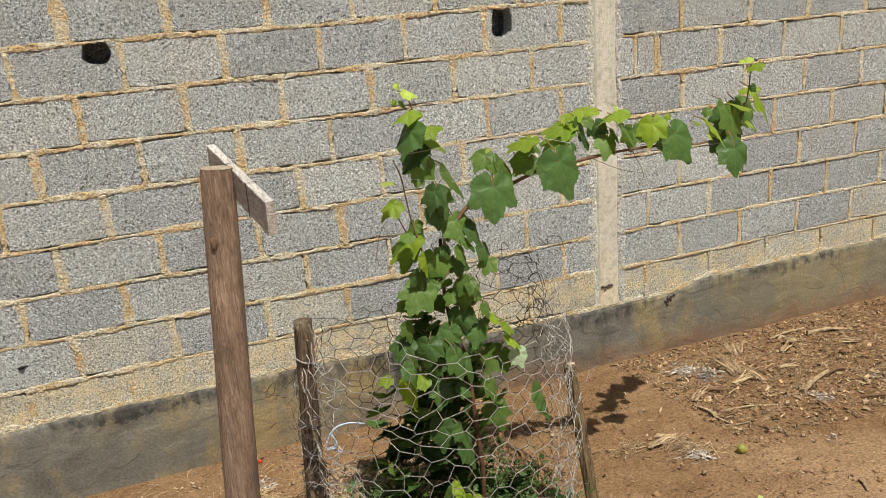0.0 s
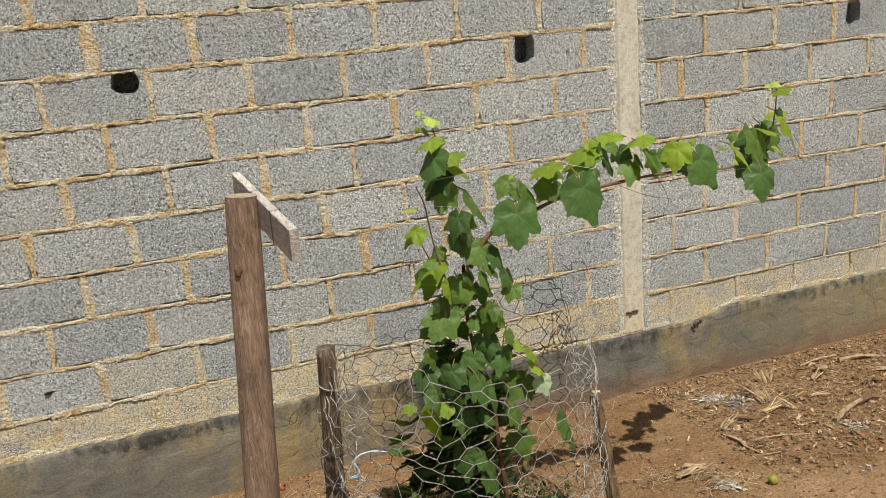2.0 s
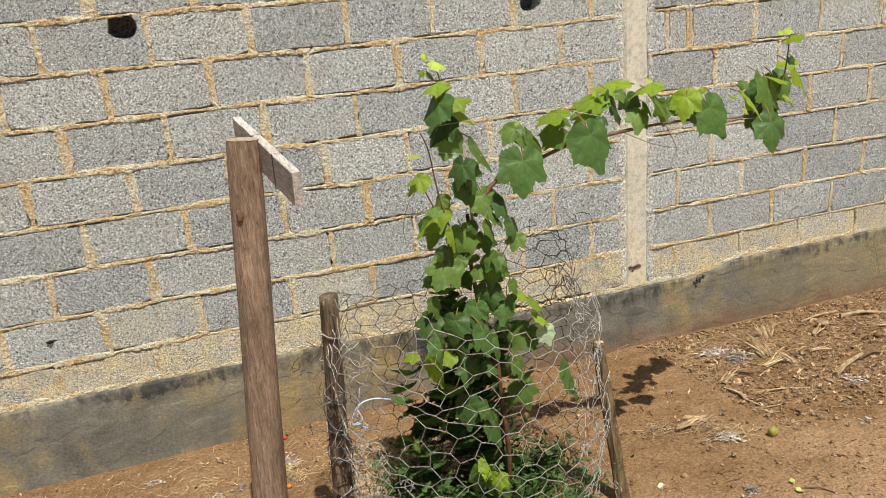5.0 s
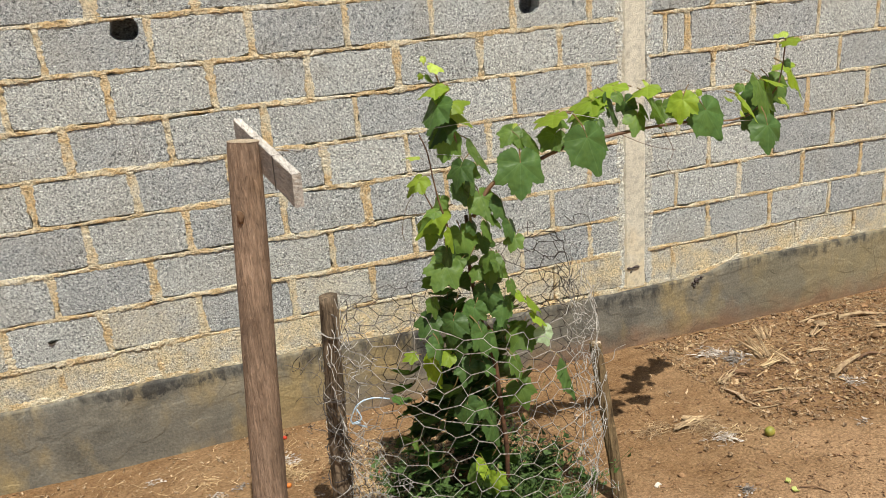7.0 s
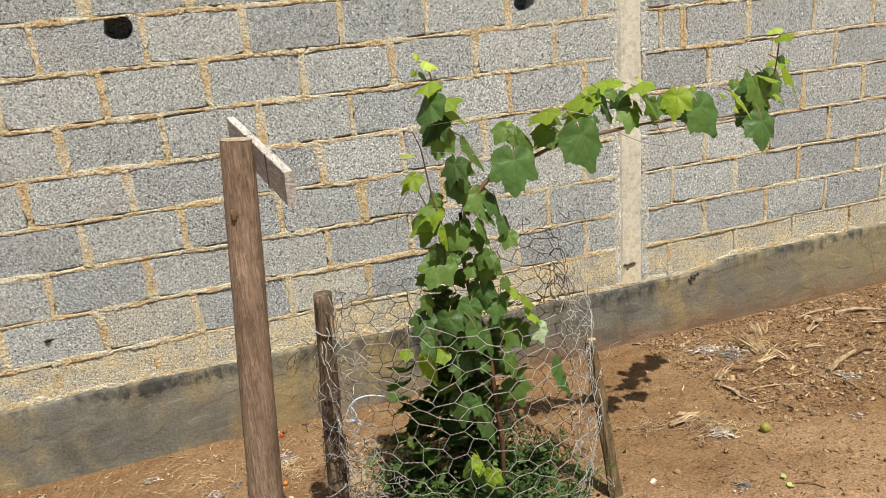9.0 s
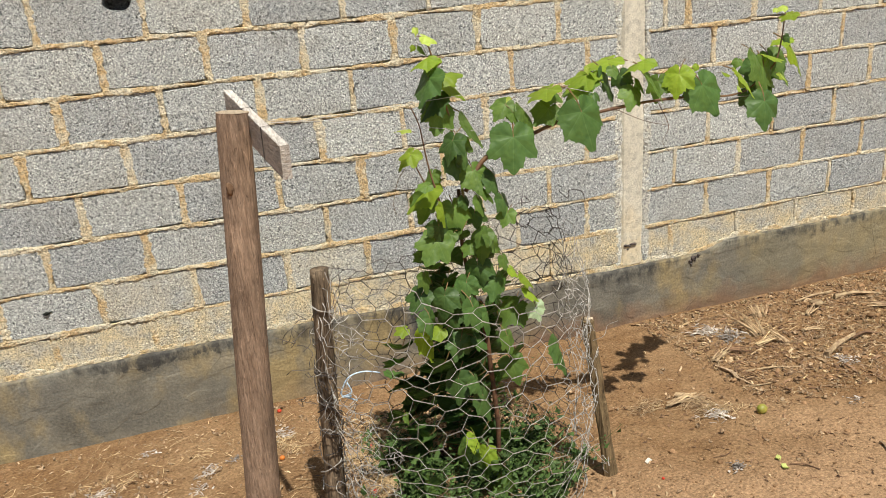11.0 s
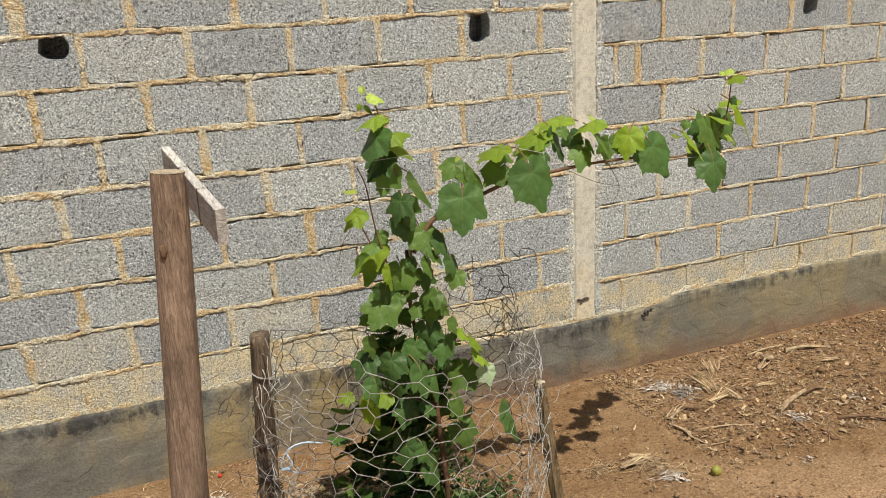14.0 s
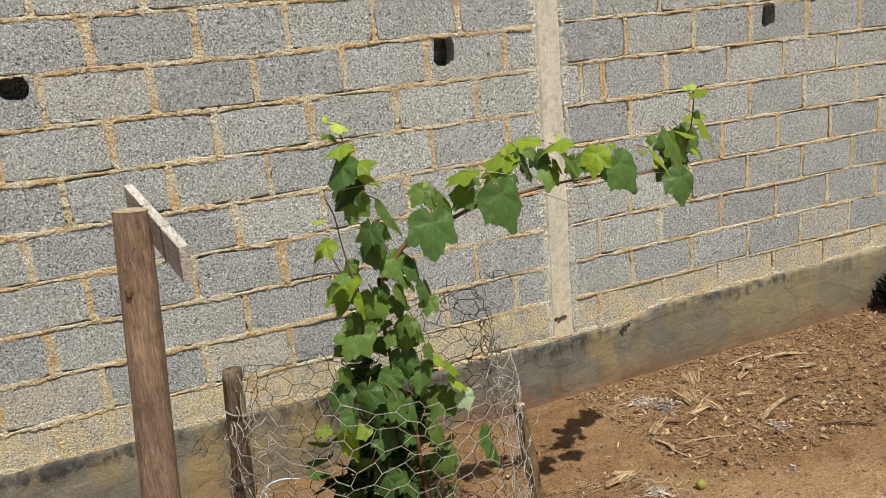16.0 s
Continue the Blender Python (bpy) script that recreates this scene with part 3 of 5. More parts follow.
dab = bmesh.new()
for i, (x, z, q) in enumerate(((-0.195, 2.365, 0.034), (-0.172, 2.330, 0.036), (-0.205, 2.400, 0.026), (-0.178, 2.285, 0.014), (-0.180, 2.262, 0.012))):
    lump(dab, (x, 0.004, z), q, i * 5, 1.0, 0.4, 2)
for v in dab.verts:
    v.co.y = 0.004 + (v.co.y - 0.004) * 0.28
# the pit isn't cut in: near-black lumps paint the shade inside it
bm = bmesh.new()
lump(bm, (-0.452, 0.003, 0.685), 0.017, 5, 0.48, 0.6, 2)
lump(bm, (-0.432, 0.004, 0.689), 0.010, 9, 0.5, 0.6, 2)
part("mortar_dab", dab, M_PILLAR, wall, "pale smear of mortar trowelled on a block")
part("chipped_pit", bm, M_NEARBLACK, wall, "chipped hole in a block, its dark inside painted as near-black lumps")


# ---- plinth and pillar ----
def build_plinth():
    xs = np.arange(-5.0, 9.71, 0.03).tolist()
    rows = 16
    verts, faces = [], []
    for x in xs:
        t = plinth_top(x)
        for j in range(rows):
            f = j / (rows - 4)
            if j < rows - 3:
                z, y = -0.15 + (t - 0.012 + 0.15) * f, -0.020
            else:
                z, y = ((t - 0.005, -0.016), (t, -0.006), (t + 0.004, 0.012))[j - rows + 3]
            y += 0.006 * noise.noise((x * 3, z * 3, 1.0)) + 0.002 * noise.noise((x * 14, z * 14, 4.0))
            verts.append((x, y, z))
    for i in range(len(xs) - 1):
        for j in range(rows - 1):
            a = i * rows + j
            faces.append((a, a + rows, a + rows + 1, a + 1))
    me = bpy.data.meshes.new("plinth")
    me.from_pydata(verts, [], faces)
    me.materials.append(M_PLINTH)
    me.polygons.foreach_set("use_smooth", [True] * len(faces))
    return tagged(new("plinth", me), "stained grey-brown cement band along the wall's foot", "plinth", kind="structure")


plinth = build_plinth()
bm = bmesh.new()
for i, (x, z, q) in enumerate(((2.842, 0.318, 0.012), (2.858, 0.330, 0.014), (2.878, 0.338, 0.012), (2.895, 0.343, 0.009), (2.850, 0.298, 0.009), (2.874, 0.318, 0.007))):
    lump(bm, (x, -0.021, z), q, i * 3, 1.2 if i % 2 else 0.6)
part("tar_blot", bm, M_DARKBROWN, plinth, "black blot of tar on the plinth's edge")


def build_pillar():
    xs = [PILLAR[0] - 0.002 + (PILLAR[1] - PILLAR[0] + 0.004) * i / 8 for i in range(9)]
    zs = np.arange(0.36, 3.26, 0.02).tolist()
    verts, faces = [], []
    for z in zs:
        for i, x in enumerate(xs):
            edge = 0.009 * noise.noise((x * 2, z * 9, 3.0)) if i in (0, 8) else 0.0
            y = -0.004 + 0.0035 * noise.noise((x * 9, z * 5, 0.0)) + (0.012 if i in (0, 8) else 0.0)
            verts.append((x + edge, y, z))
    for j in range(len(zs) - 1):
        for i in range(8):
            a = j * 9 + i
            faces.append((a, a + 1, a + 10, a + 9))
    me = bpy.data.meshes.new("pillar")
    me.from_pydata(verts, [], faces)
    me.materials.append(M_PILLAR)
    return tagged(new("pillar", me), "pale cast concrete pillar between the block panels", "pillar", kind="structure")


pillar = build_pillar()
# dark lumps on the face stand in for the shade inside a broken hollow
bm = bmesh.new()
for i, (x, z, q) in enumerate(((2.440, 0.478, 0.012), (2.460, 0.474, 0.010), (2.478, 0.480, 0.013), (2.496, 0.476, 0.008), (2.450, 0.455, 0.008))):
    lump(bm, (x, -0.002, z), q * 1.35, i, 0.5, 0.6)
part("broken_hollow", bm, M_DARKBROWN, pillar, "broken hollow at the pillar's foot, its shade painted as dark lumps")


# ---- trellis post with its crossbar ----
def build_trellis_post():
    foot, top = Vector((0.312, -1.275, 0.05)), Vector((0.455, -1.240, 1.645))
    post = thing("trellis_post", "peeled brown wooden pole with a grey crossbar nailed on top", "post", foot)
    bm = bmesh.new()
    axis = (top - foot).normalized()
    side = axis.cross(Vector((0, 1, 0))).normalized()
    fore = axis.cross(side)
    rings, sides = [], 28
    for i in range(61):
        f = i / 60
        c = axis * (top - foot).length * f
        r = 0.0585 - 0.0115 * f
        ring = []
        for k in range(sides):
            a = 2 * math.pi * k / sides
            q = r * (1 + 0.045 * noise.noise((math.cos(a) * 1.3, math.sin(a) * 1.3, f * 3)) + 0.02 * noise.noise((math.cos(a) * 4, math.sin(a) * 4, f * 7)))
            if i == 60:
                q *= 0.975
            ring.append(bm.verts.new(c + side * math.cos(a) * q + fore * math.sin(a) * q))
        rings.append(ring)
    for a, b in zip(rings, rings[1:]):
        for k in range(sides):
            bm.faces.new((a[k], a[(k + 1) % sides], b[(k + 1) % sides], b[k]))
    knot = Vector((0.411, -1.287, 1.436)) - foot
    pole = part("pole", bm, M_POST, post, smooth=True)
    bm = bmesh.new()
    cap = [bm.verts.new(rings_co) for rings_co in [(axis * (top - foot).length * 1.0005 + side * math.cos(2 * math.pi * k / 24) * 0.0462 + fore * math.sin(2 * math.pi * k / 24) * 0.0462 + axis * (0.002 * noise.noise((k * 0.7, 0, 0)) - 0.001)) for k in range(24)]]
    mid = bm.verts.new(axis * ((top - foot).length + 0.003))
    for k in range(24):
        bm.faces.new((cap[k], cap[(k + 1) % 24], mid))
    part("cut_top", bm, M_CUT, pole, "pale sawn top of the pole")
    bm = bmesh.new()
    lump(bm, knot, 0.0105, 3, 1.9, 0.35, 2)
    part("knot", bm, M_CHIP, pole, "dark knot in the wood")
    # crossbar, near end towards the yard
    near, far = Vector((0.557, -1.55, 1.549)), Vector((0.457, -0.97, 1.630))
    run = far - near
    across = run.cross(Vector((0, 0, 1))).normalized()
    high = across.cross(run).normalized()
    bm = bmesh.new()
    secs = []
    for i in range(13):
        c = near + run * (i / 12) - foot
        w = 0.0125 + 0.0008 * noise.noise((i * 0.9, 0, 0))
        h = 0.046 + 0.002 * noise.noise((i * 0.6, 4, 0))
        b = 0.002
        prof = ((-w, -h + b), (-w, h - b), (-w + b, h), (w - b, h), (w, h - b), (w, -h + b), (w - b, -h), (-w + b, -h))
        secs.append([bm.verts.new(c + across * u + high * v) for u, v in prof])
    for a, b2 in zip(secs, secs[1:]):
        for k in range(8):
            bm.faces.new((a[k], a[(k + 1) % 8], b2[(k + 1) % 8], b2[k]))
    bm.faces.new(secs[0][::-1])
    bm.faces.new(secs[-1])
    bmesh.ops.recalc_face_normals(bm, faces=bm.faces[:])
    bar = part("crossbar", bm, M_PLANK, post, "weathered grey sawn board")
    for f in (0.27, 0.60):
        bm = bmesh.new()
        c = near + run * f - foot
        w, h = 0.0145, 0.049
        loop = [c + across * u + high * v + run.normalized() * s for u, v, s in ((-w, -h, 0), (-w, h, 0.004), (w, h, 0.006), (w, -h, 0.002), (-w, -h, 0))]
        tube(bm, loop, 0.0017, 5)
        part("wire_tie", bm, M_DARKWIRE, bar, "thin wire wound round the board")


build_trellis_post()


def build_trellis_wires():
    for label, points in (
        ("slack thin trellis wire from the crossbar into the vine", ((0.529, -1.41, 1.631), (0.609, -1.37, 1.618), (0.710, -1.33, 1.613), (0.818, -1.29, 1.609), (0.930, -1.26, 1.607), (1.065, -1.23, 1.606), (1.185, -1.21, 1.607), (1.315, -1.20, 1.611), (1.465, -1.20, 1.596), (1.609, -1.20, 1.557))),
        ("taut grey trellis wire running on along the vine", ((0.509, -1.30, 1.627), (0.628, -1.27, 1.599), (0.791, -1.24, 1.578), (0.952, -1.22, 1.538), (1.082, -1.21, 1.509), (1.219, -1.20, 1.481), (1.317, -1.20, 1.472), (1.481, -1.20, 1.487), (1.825, -1.20, 1.499), (2.249, -1.21, 1.474), (2.375, -1.22, 1.479), (2.567, -1.23, 1.481), (2.781, -1.24, 1.490), (3.4, -1.26, 1.68), (6.4, -1.35, 1.95)))):
        bm = bmesh.new()
        tube(bm, smooth_line(points, 6), 0.0009, 5)
        ob = part("trellis_wire", bm, M_NEWWIRE)
        tagged(ob, label, "wire", "trellis wires")


build_trellis_wires()


# ---- cage of hexagonal netting round the vine ----
def build_old_post():
    foot, top = Vector((0.572, -1.195, 0.06)), Vector((0.640, -1.170, 1.105))
    post = thing("fence_post", "short grey weathered round post holding the netting", "post", foot)
    bm = bmesh.new()
    rings, sides = [], 22
    for i in range(41):
        f = i / 40
        c = (top - foot) * f
        r = 0.037 - 0.008 * f
        ring = []
        for k in range(sides):
            a = 2 * math.pi * k / sides
            q = r * (1 + 0.10 * noise.noise((math.cos(a) * 2.2, math.sin(a) * 2.2, f * 2.5)) + 0.05 * noise.noise((math.cos(a) * 6, math.sin(a) * 6, f * 5)))
            ring.append(bm.verts.new(c + Vector((math.cos(a) * q, math.sin(a) * q, 0))))
        rings.append(ring)
    for a, b in zip(rings, rings[1:]):
        for k in range(sides):
            bm.faces.new((a[k], a[(k + 1) % sides], b[(k + 1) % sides], b[k]))
    bm.faces.new(rings[-1])
    part("pole", bm, M_OLD, post, smooth=True)
    r = random.Random(12)
    # wire wraps, mostly dark: they double as the netting's shadow lines on the post
    for _ in range(22):
        bm = bmesh.new()
        z, a0, turn = r.uniform(0.25, 0.95), r.uniform(0, 6.28), r.uniform(2.5, 5.5)
        rise = r.uniform(-0.22, 0.22)
        line = []
        for i in range(15):
            f = i / 14
            zz = min(1.0, max(0.02, z + rise * f))
            c = (top - foot) * (zz / (top - foot).z)
            q = 0.043 - 0.009 * zz + 0.006 * r.random()
            line.append(c + Vector((math.cos(a0 + turn * f) * q, math.sin(a0 + turn * f) * q, 0)))
        tube(bm, line, r.uniform(0.001, 0.0026), 4)
        part("wire_wrap", bm, M_DARKWIRE if r.random() < 0.75 else M_WIRE, post)


def build_stake():
    foot, top = Vector((1.598, -1.350, 0.09)), Vector((1.549, -1.255, 0.765))
    stake = thing("stake", "split brown wooden stake leaning beside the netting", "stake", foot)
    bm = bmesh.new()
    secs = []
    for i in range(19):
        f = i / 18
        c = (top - foot) * f
        w = 0.029 + 0.005 * noise.noise((f * 5, 0, 0)) - 0.006 * f
        d = 0.026 + 0.003 * noise.noise((f * 5, 3, 0))
        prof = ((-w, -d * 0.4), (-w * 0.5, -d), (w * 0.6, -d * 0.9), (w, 0), (w * 0.7, d), (-w * 0.6, d * 0.9))
        secs.append([bm.verts.new(c + Vector((u + 0.003 * noise.noise((f * 9, k, 0)), v, 0))) for k, (u, v) in enumerate(prof)])
    for a, b in zip(secs, secs[1:]):
        for k in range(6):
            bm.faces.new((a[k], a[(k + 1) % 6], b[(k + 1) % 6], b[k]))
    bm.faces.new(secs[-1])
    bmesh.ops.recalc_face_normals(bm, faces=bm.faces[:])
    shaft = part("shaft", bm, M_STAKE, stake)
    bm = bmesh.new()
    lump(bm, top - foot + Vector((0.004, -0.002, 0.003)), 0.017, 8, 0.4)
    part("splintered_top", bm, M_CUT, shaft, "pale splintered top")
    for z in (0.63, 0.8):
        bm = bmesh.new()
        c = (top - foot) * z
        tube(bm, [c + Vector((math.cos(a) * 0.021, math.sin(a) * 0.017, 0.01 * math.sin(a * 0.5))) for a in np.linspace(0, 6.28, 12)], 0.0012, 4)
        part("wire_tie", bm, M_WIRE, shaft)


build_old_post()
build_stake()

CAGE = [(0.615, -1.16), (0.66, -1.36), (0.84, -1.52), (1.10, -1.575), (1.34, -1.53), (1.475, -1.36), (1.545, -1.14), (1.585, -0.93), (1.40, -0.80), (1.10, -0.77), (0.82, -0.86), (0.66, -1.0)]
cage_line = smooth_line([(*p, 0) for p in CAGE + CAGE[:1]], 10)
cage_arc = [0.0]
for p, q in zip(cage_line, cage_line[1:]):
    cage_arc.append(cage_arc[-1] + (q - p).length)


def cage_at(s):
    s = s % cage_arc[-1]
    for i in range(len(cage_arc) - 1):
        if cage_arc[i + 1] >= s:
            f = (s - cage_arc[i]) / (cage_arc[i + 1] - cage_arc[i])
            return cage_line[i].lerp(cage_line[i + 1], f), (cage_line[i + 1] - cage_line[i]).normalized()


def cage_height(s):
    f = (s % cage_arc[-1]) / cage_arc[-1]
    return 0.93 + 0.05 * math.sin(f * 6.28 * 2 + 0.6) + 0.03 * noise.noise((f * 9, 0, 0))


def build_netting():
    net = thing("wire_netting", "crumpled galvanised hexagonal wire netting rolled round the vine", "netting", (1.1, -1.2, 0.1))
    edge = 0.046
    cols = round(cage_arc[-1] / (1.5 * edge) / 2) * 2
    edge = cage_arc[-1] / cols / 1.5
    row = 1.36 * edge
    edges = {}

    def key(s, z):
        return (round(s / edge * 2) % (cols * 3), round(z / row * 2))

    for c in range(cols):
        for r in range(17):
            s, z = c * 1.5 * edge, r * row + (row / 2 if c % 2 else 0)
            corner = [(s + edge * math.cos(radians(60 * k)), z + row / math.sqrt(3) * math.sin(radians(60 * k))) for k in range(6)]
            for k in range(6):
                a, b = corner[k], corner[(k + 1) % 6]
                ka, kb = key(*a), key(*b)
                edges[(min(ka, kb), max(ka, kb))] = (a, b, k in (1, 4))

    def place(s, z):
        p, d = cage_at(s)
        out = Vector((d.y, -d.x, 0))
        k = noise.noise((p.x * 4.5, p.y * 4.5, z * 4.5)) * 0.045 + noise.noise((p.x * 17, p.y * 17, z * 17 + 5)) * 0.012
        u = noise.noise((p.x * 6, p.y * 6 + 9, z * 6)) * 0.036 + noise.noise((p.x * 23, p.y * 23 + 9, z * 23)) * 0.016
        v = noise.noise((p.x * 6 + 4, p.y * 6, z * 6)) * 0.045 + noise.noise((p.x * 21 + 4, p.y * 21, z * 21)) * 0.016
        belly = 0.025 * math.sin(min(1.0, max(0.0, z)) * 3.1)
        q = p + out * (k + belly) + d * u
        return Vector((q.x, q.y, max(soil_height(q.x, q.y) + 0.004, soil_height(q.x, q.y) + z + v))) - net.location

    wires = {name: bmesh.new() for name in ("front", "side", "rear")}
    for a, b, twisted in edges.values():
        if max(a[1], b[1]) > cage_height(a[0]):
            continue
        p, q = place(*a), place(*b)
        mid = p.y + net.location.y
        bm = wires["front" if mid < -1.35 else "side" if mid < -1.0 else "rear"]
        m = (p + q) / 2 + Vector((0, 0, 0.0025 * noise.noise(p * 50)))
        if twisted:
            d = (q - p).normalized()
            e = d.cross(Vector((0.2, 0.9, 0.3))).normalized()
            g = d.cross(e)
            for ph in (0.0, math.pi):
                tube(bm, [p.lerp(q, t) + (e * math.cos(ph + t * 11) + g * math.sin(ph + t * 11)) * 0.0013 for t in (0, 0.2, 0.4, 0.6, 0.8, 1.0)], 0.0011, 3)
        else:
            tube(bm, [p, m, q], 0.0016 if mid > -1.0 else 0.0010, 4)
    # one roll of netting, but its far side takes the darker wire colour
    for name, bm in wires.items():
        ob = part("netting_" + name, bm, M_DARKWIRE if name == "rear" else M_WIRE, net, "far side of the netting, given a darker wire colour" if name == "rear" else "")
        tagged(ob, kind="stuff")
    # crumpled strands where the roll's ends overlap
    r = random.Random(4)
    for cx, cy, n, z1 in ((1.575, -0.95, 9, 1.12), (1.48, -0.93, 6, 1.10), (1.47, -1.34, 46, 0.95), (0.65, -1.22, 70, 0.95), (0.575, -1.21, 36, 0.95), (0.74, -1.28, 34, 0.42)):
        bm = bmesh.new()
        for _ in range(n):
            z = r.uniform(0.15, z1) if cx < 1 or z1 < 1 else r.uniform(0.78, z1)
            p = Vector((cx + r.uniform(-0.05, 0.06), cy + r.uniform(-0.08, 0.08), z + 0.05))
            line = [p]
            for _ in range(4):
                p = p + Vector((r.uniform(-0.035, 0.035), r.uniform(-0.03, 0.03), r.uniform(-0.045, 0.03))) * (1.35 if z1 > 1 else 1.0)
                line.append(p)
            tube(bm, [v - net.location for v in smooth_line(line, 3)], 0.0017 if z1 > 1 else 0.0012, 3)
        tagged(part("loose_strand", bm, M_DARKWIRE if z1 > 1 or cx < 0.6 else M_WIRE, net), kind="stuff")


build_netting()
bm = bmesh.new()
tube(bm, smooth_line([(0.767, -1.345, 0.787), (0.722, -1.345, 0.802), (0.685, -1.345, 0.802), (0.660, -1.345, 0.790), (0.644, -1.345, 0.765), (0.636, -1.345, 0.739), (0.659, -1.345, 0.721), (0.683, -1.345, 0.706)], 6), 0.0024, 6)
tube(bm, smooth_line([(0.658, -1.35, 0.779), (0.668, -1.35, 0.742), (0.637, -1.35, 0.733), (0.666, -1.35, 0.730)], 5), 0.0026, 6)
tagged(part("cord", bm, M_BLUE, smooth=True), "pale blue cord knotted into the wire netting", "cord")


# ---- the vine ----
def leaf_bm(seed, flat=1.0):
    """A lobed, toothed leaf of width about 1: stalk at the origin, tip towards -z, face towards -y."""
    r, bm = random.Random(seed), bmesh.new()
    lobed = r.random() < 0.45
    cut = r.uniform(0.66, 0.76) if lobed else r.uniform(0.80, 0.86)
    shape = ((0, 1.22), (7, 1.04), (17, 0.88), (27, max(0.78, cut + 0.03)), (35, cut), (43, max(0.81, cut)), (52, 0.94), (60, 0.86), (72, 0.70 if lobed else 0.76), (84, 0.64 if lobed else 0.70), (96, 0.70), (106, 0.68), (120, 0.60), (138, 0.55), (154, 0.50), (168, 0.40), (180, 0.10))
    n = 64
    fold, droop, twist = flat * r.uniform(0.10, 0.60), flat * r.uniform(0.08, 0.40), flat * r.uniform(-0.45, 0.45)
    skew = [r.uniform(0.92, 1.08) for _ in shape]
    rings = []
    for ring in (0.35, 0.70, 1.0):
        row = []
        for k in range(n):
            a = -180 + 360 * k / n
            b = abs(a)
            for (a0, r0), (a1, r1), s0, s1 in zip(shape, shape[1:], skew, skew[1:]):
                if a0 <= b <= a1:
                    f = (b - a0) / (a1 - a0)
                    rad = r0 * s0 * (1 - f) + r1 * s1 * f
            if ring == 1.0:
                rad *= (1.035 if k % 2 else 0.97) * (1 + 0.05 * noise.noise((k * 0.9, seed, 0)))
            rad *= ring / 1.45
            u, v = rad * math.sin(radians(a)), -rad * math.cos(radians(a))
            y = fold * abs(u) * 0.7 + droop * rad * rad - 0.045 * math.sin(radians(a * 5)) * rad + twist * u * v + 0.05 * noise.noise((u * 4, v * 4, seed)) * ring
            row.append(bm.verts.new((u, y, v)))
        rings.append(row)
    mid = bm.verts.new((0, 0, 0))
    for k in range(n):
        m = (k + 1) % n
        bm.faces.new((mid, rings[0][k], rings[0][m]))
        for a, b in zip(rings, rings[1:]):
            bm.faces.new((a[k], b[k], b[m], a[m]))
    bmesh.ops.recalc_face_normals(bm, faces=bm.faces[:])
    for f in bm.faces:
        f.smooth = True
    before = len(bm.faces)
    length = r.uniform(0.45, 0.75)
    tube(bm, smooth_line([(0, 0.004, 0.0), (0.02, 0.06, length * 0.4), (r.uniform(-0.12, 0.12), 0.22, length * 0.8)], 3), (0.014, 0.018), 4)
    bm.faces.ensure_lookup_table()
    for f in bm.faces[before:]:
        f.material_index = 1
    return bm


LEAVES = {tone: [mesh_of("leaf", leaf_bm(10 * i + 3, 0.55 if i < 3 else 1.0), M_LEAF[tone], M_STALK) for i in range(8)] for tone in M_LEAF}
vine = thing("grape_vine", "young grape vine with broad lobed leaves climbing to the wire", "vine", (1.2, -1.2, 0.14))
leaf_rng = random.Random(21)


def leaf(x, y, z, cm, tone, parent, spin=None, tilt=None, roll=None):
    """One leaf whose stalk joins the blade at x, y, z; roll turns it about its midrib."""
    r = leaf_rng
    spin = r.uniform(-55, 55) if spin is None else spin
    tilt = (r.uniform(8, 40) if r.random() < 0.8 else r.uniform(-25, 8)) if tilt is None else tilt
    roll = r.uniform(-38, 38) if roll is None else roll
    ob = new("leaf", r.choice(LEAVES[tone][:3] if cm > 11.5 else LEAVES[tone]))
    rot = pose(0, 0, 0, -tilt) @ pose(0, 0, 0, 0, spin, 0) @ pose(0, 0, 0, 0, 0, roll)
    ob.parent = parent
    ob.matrix_basis = Matrix.Translation(Vector((x, y, z)) - Vector(parent.location)) @ rot @ Matrix.Scale(cm * 0.01, 4)
    return ob


def leaves(text, depth, spread):
    for entry in text.split("|"):
        x, z, cm, tone, *more = entry.split()
        x, z, cm = float(x), float(z), float(cm)
        spin, tilt, roll, *off = [float(v) for v in more]
        y = depth + off[0] if off else depth + leaf_rng.uniform(-spread, spread) - (0.04 if cm > 14 else 0)
        leaf(x, y, z, cm, tone, vine, spin, tilt, roll)


# x and z of the stalk's end, size in cm, tone, spin, tilt and roll, and where it matters how far behind the cane
# tone partly carries light: d for some shaded blades, y for some bright edges
leaves("1.017 1.815 2.4 s 6 15 15|1.049 1.790 5.3 s -66 19 40|1.014 1.762 2.0 y 39 8 3|1.035 1.758 3.5 m -28 19 46|1.050 1.729 8.3 y 67 19 -62|1.073 1.716 6.3 y 58 19 -58|1.056 1.694 4.8 m -23 19 41|1.083 1.677 8.3 y -90 19 49|1.105 1.656 11.8 y -40 19 56|1.041 1.671 12.5 d 28 19 -63|1.069 1.605 11.7 d 46 19 -56|1.082 1.562 11.0 m 23 25 10|1.174 1.518 12.9 m -23 19 60|1.294 1.557 8.5 m 47 19 -33", -1.2, 0.025)
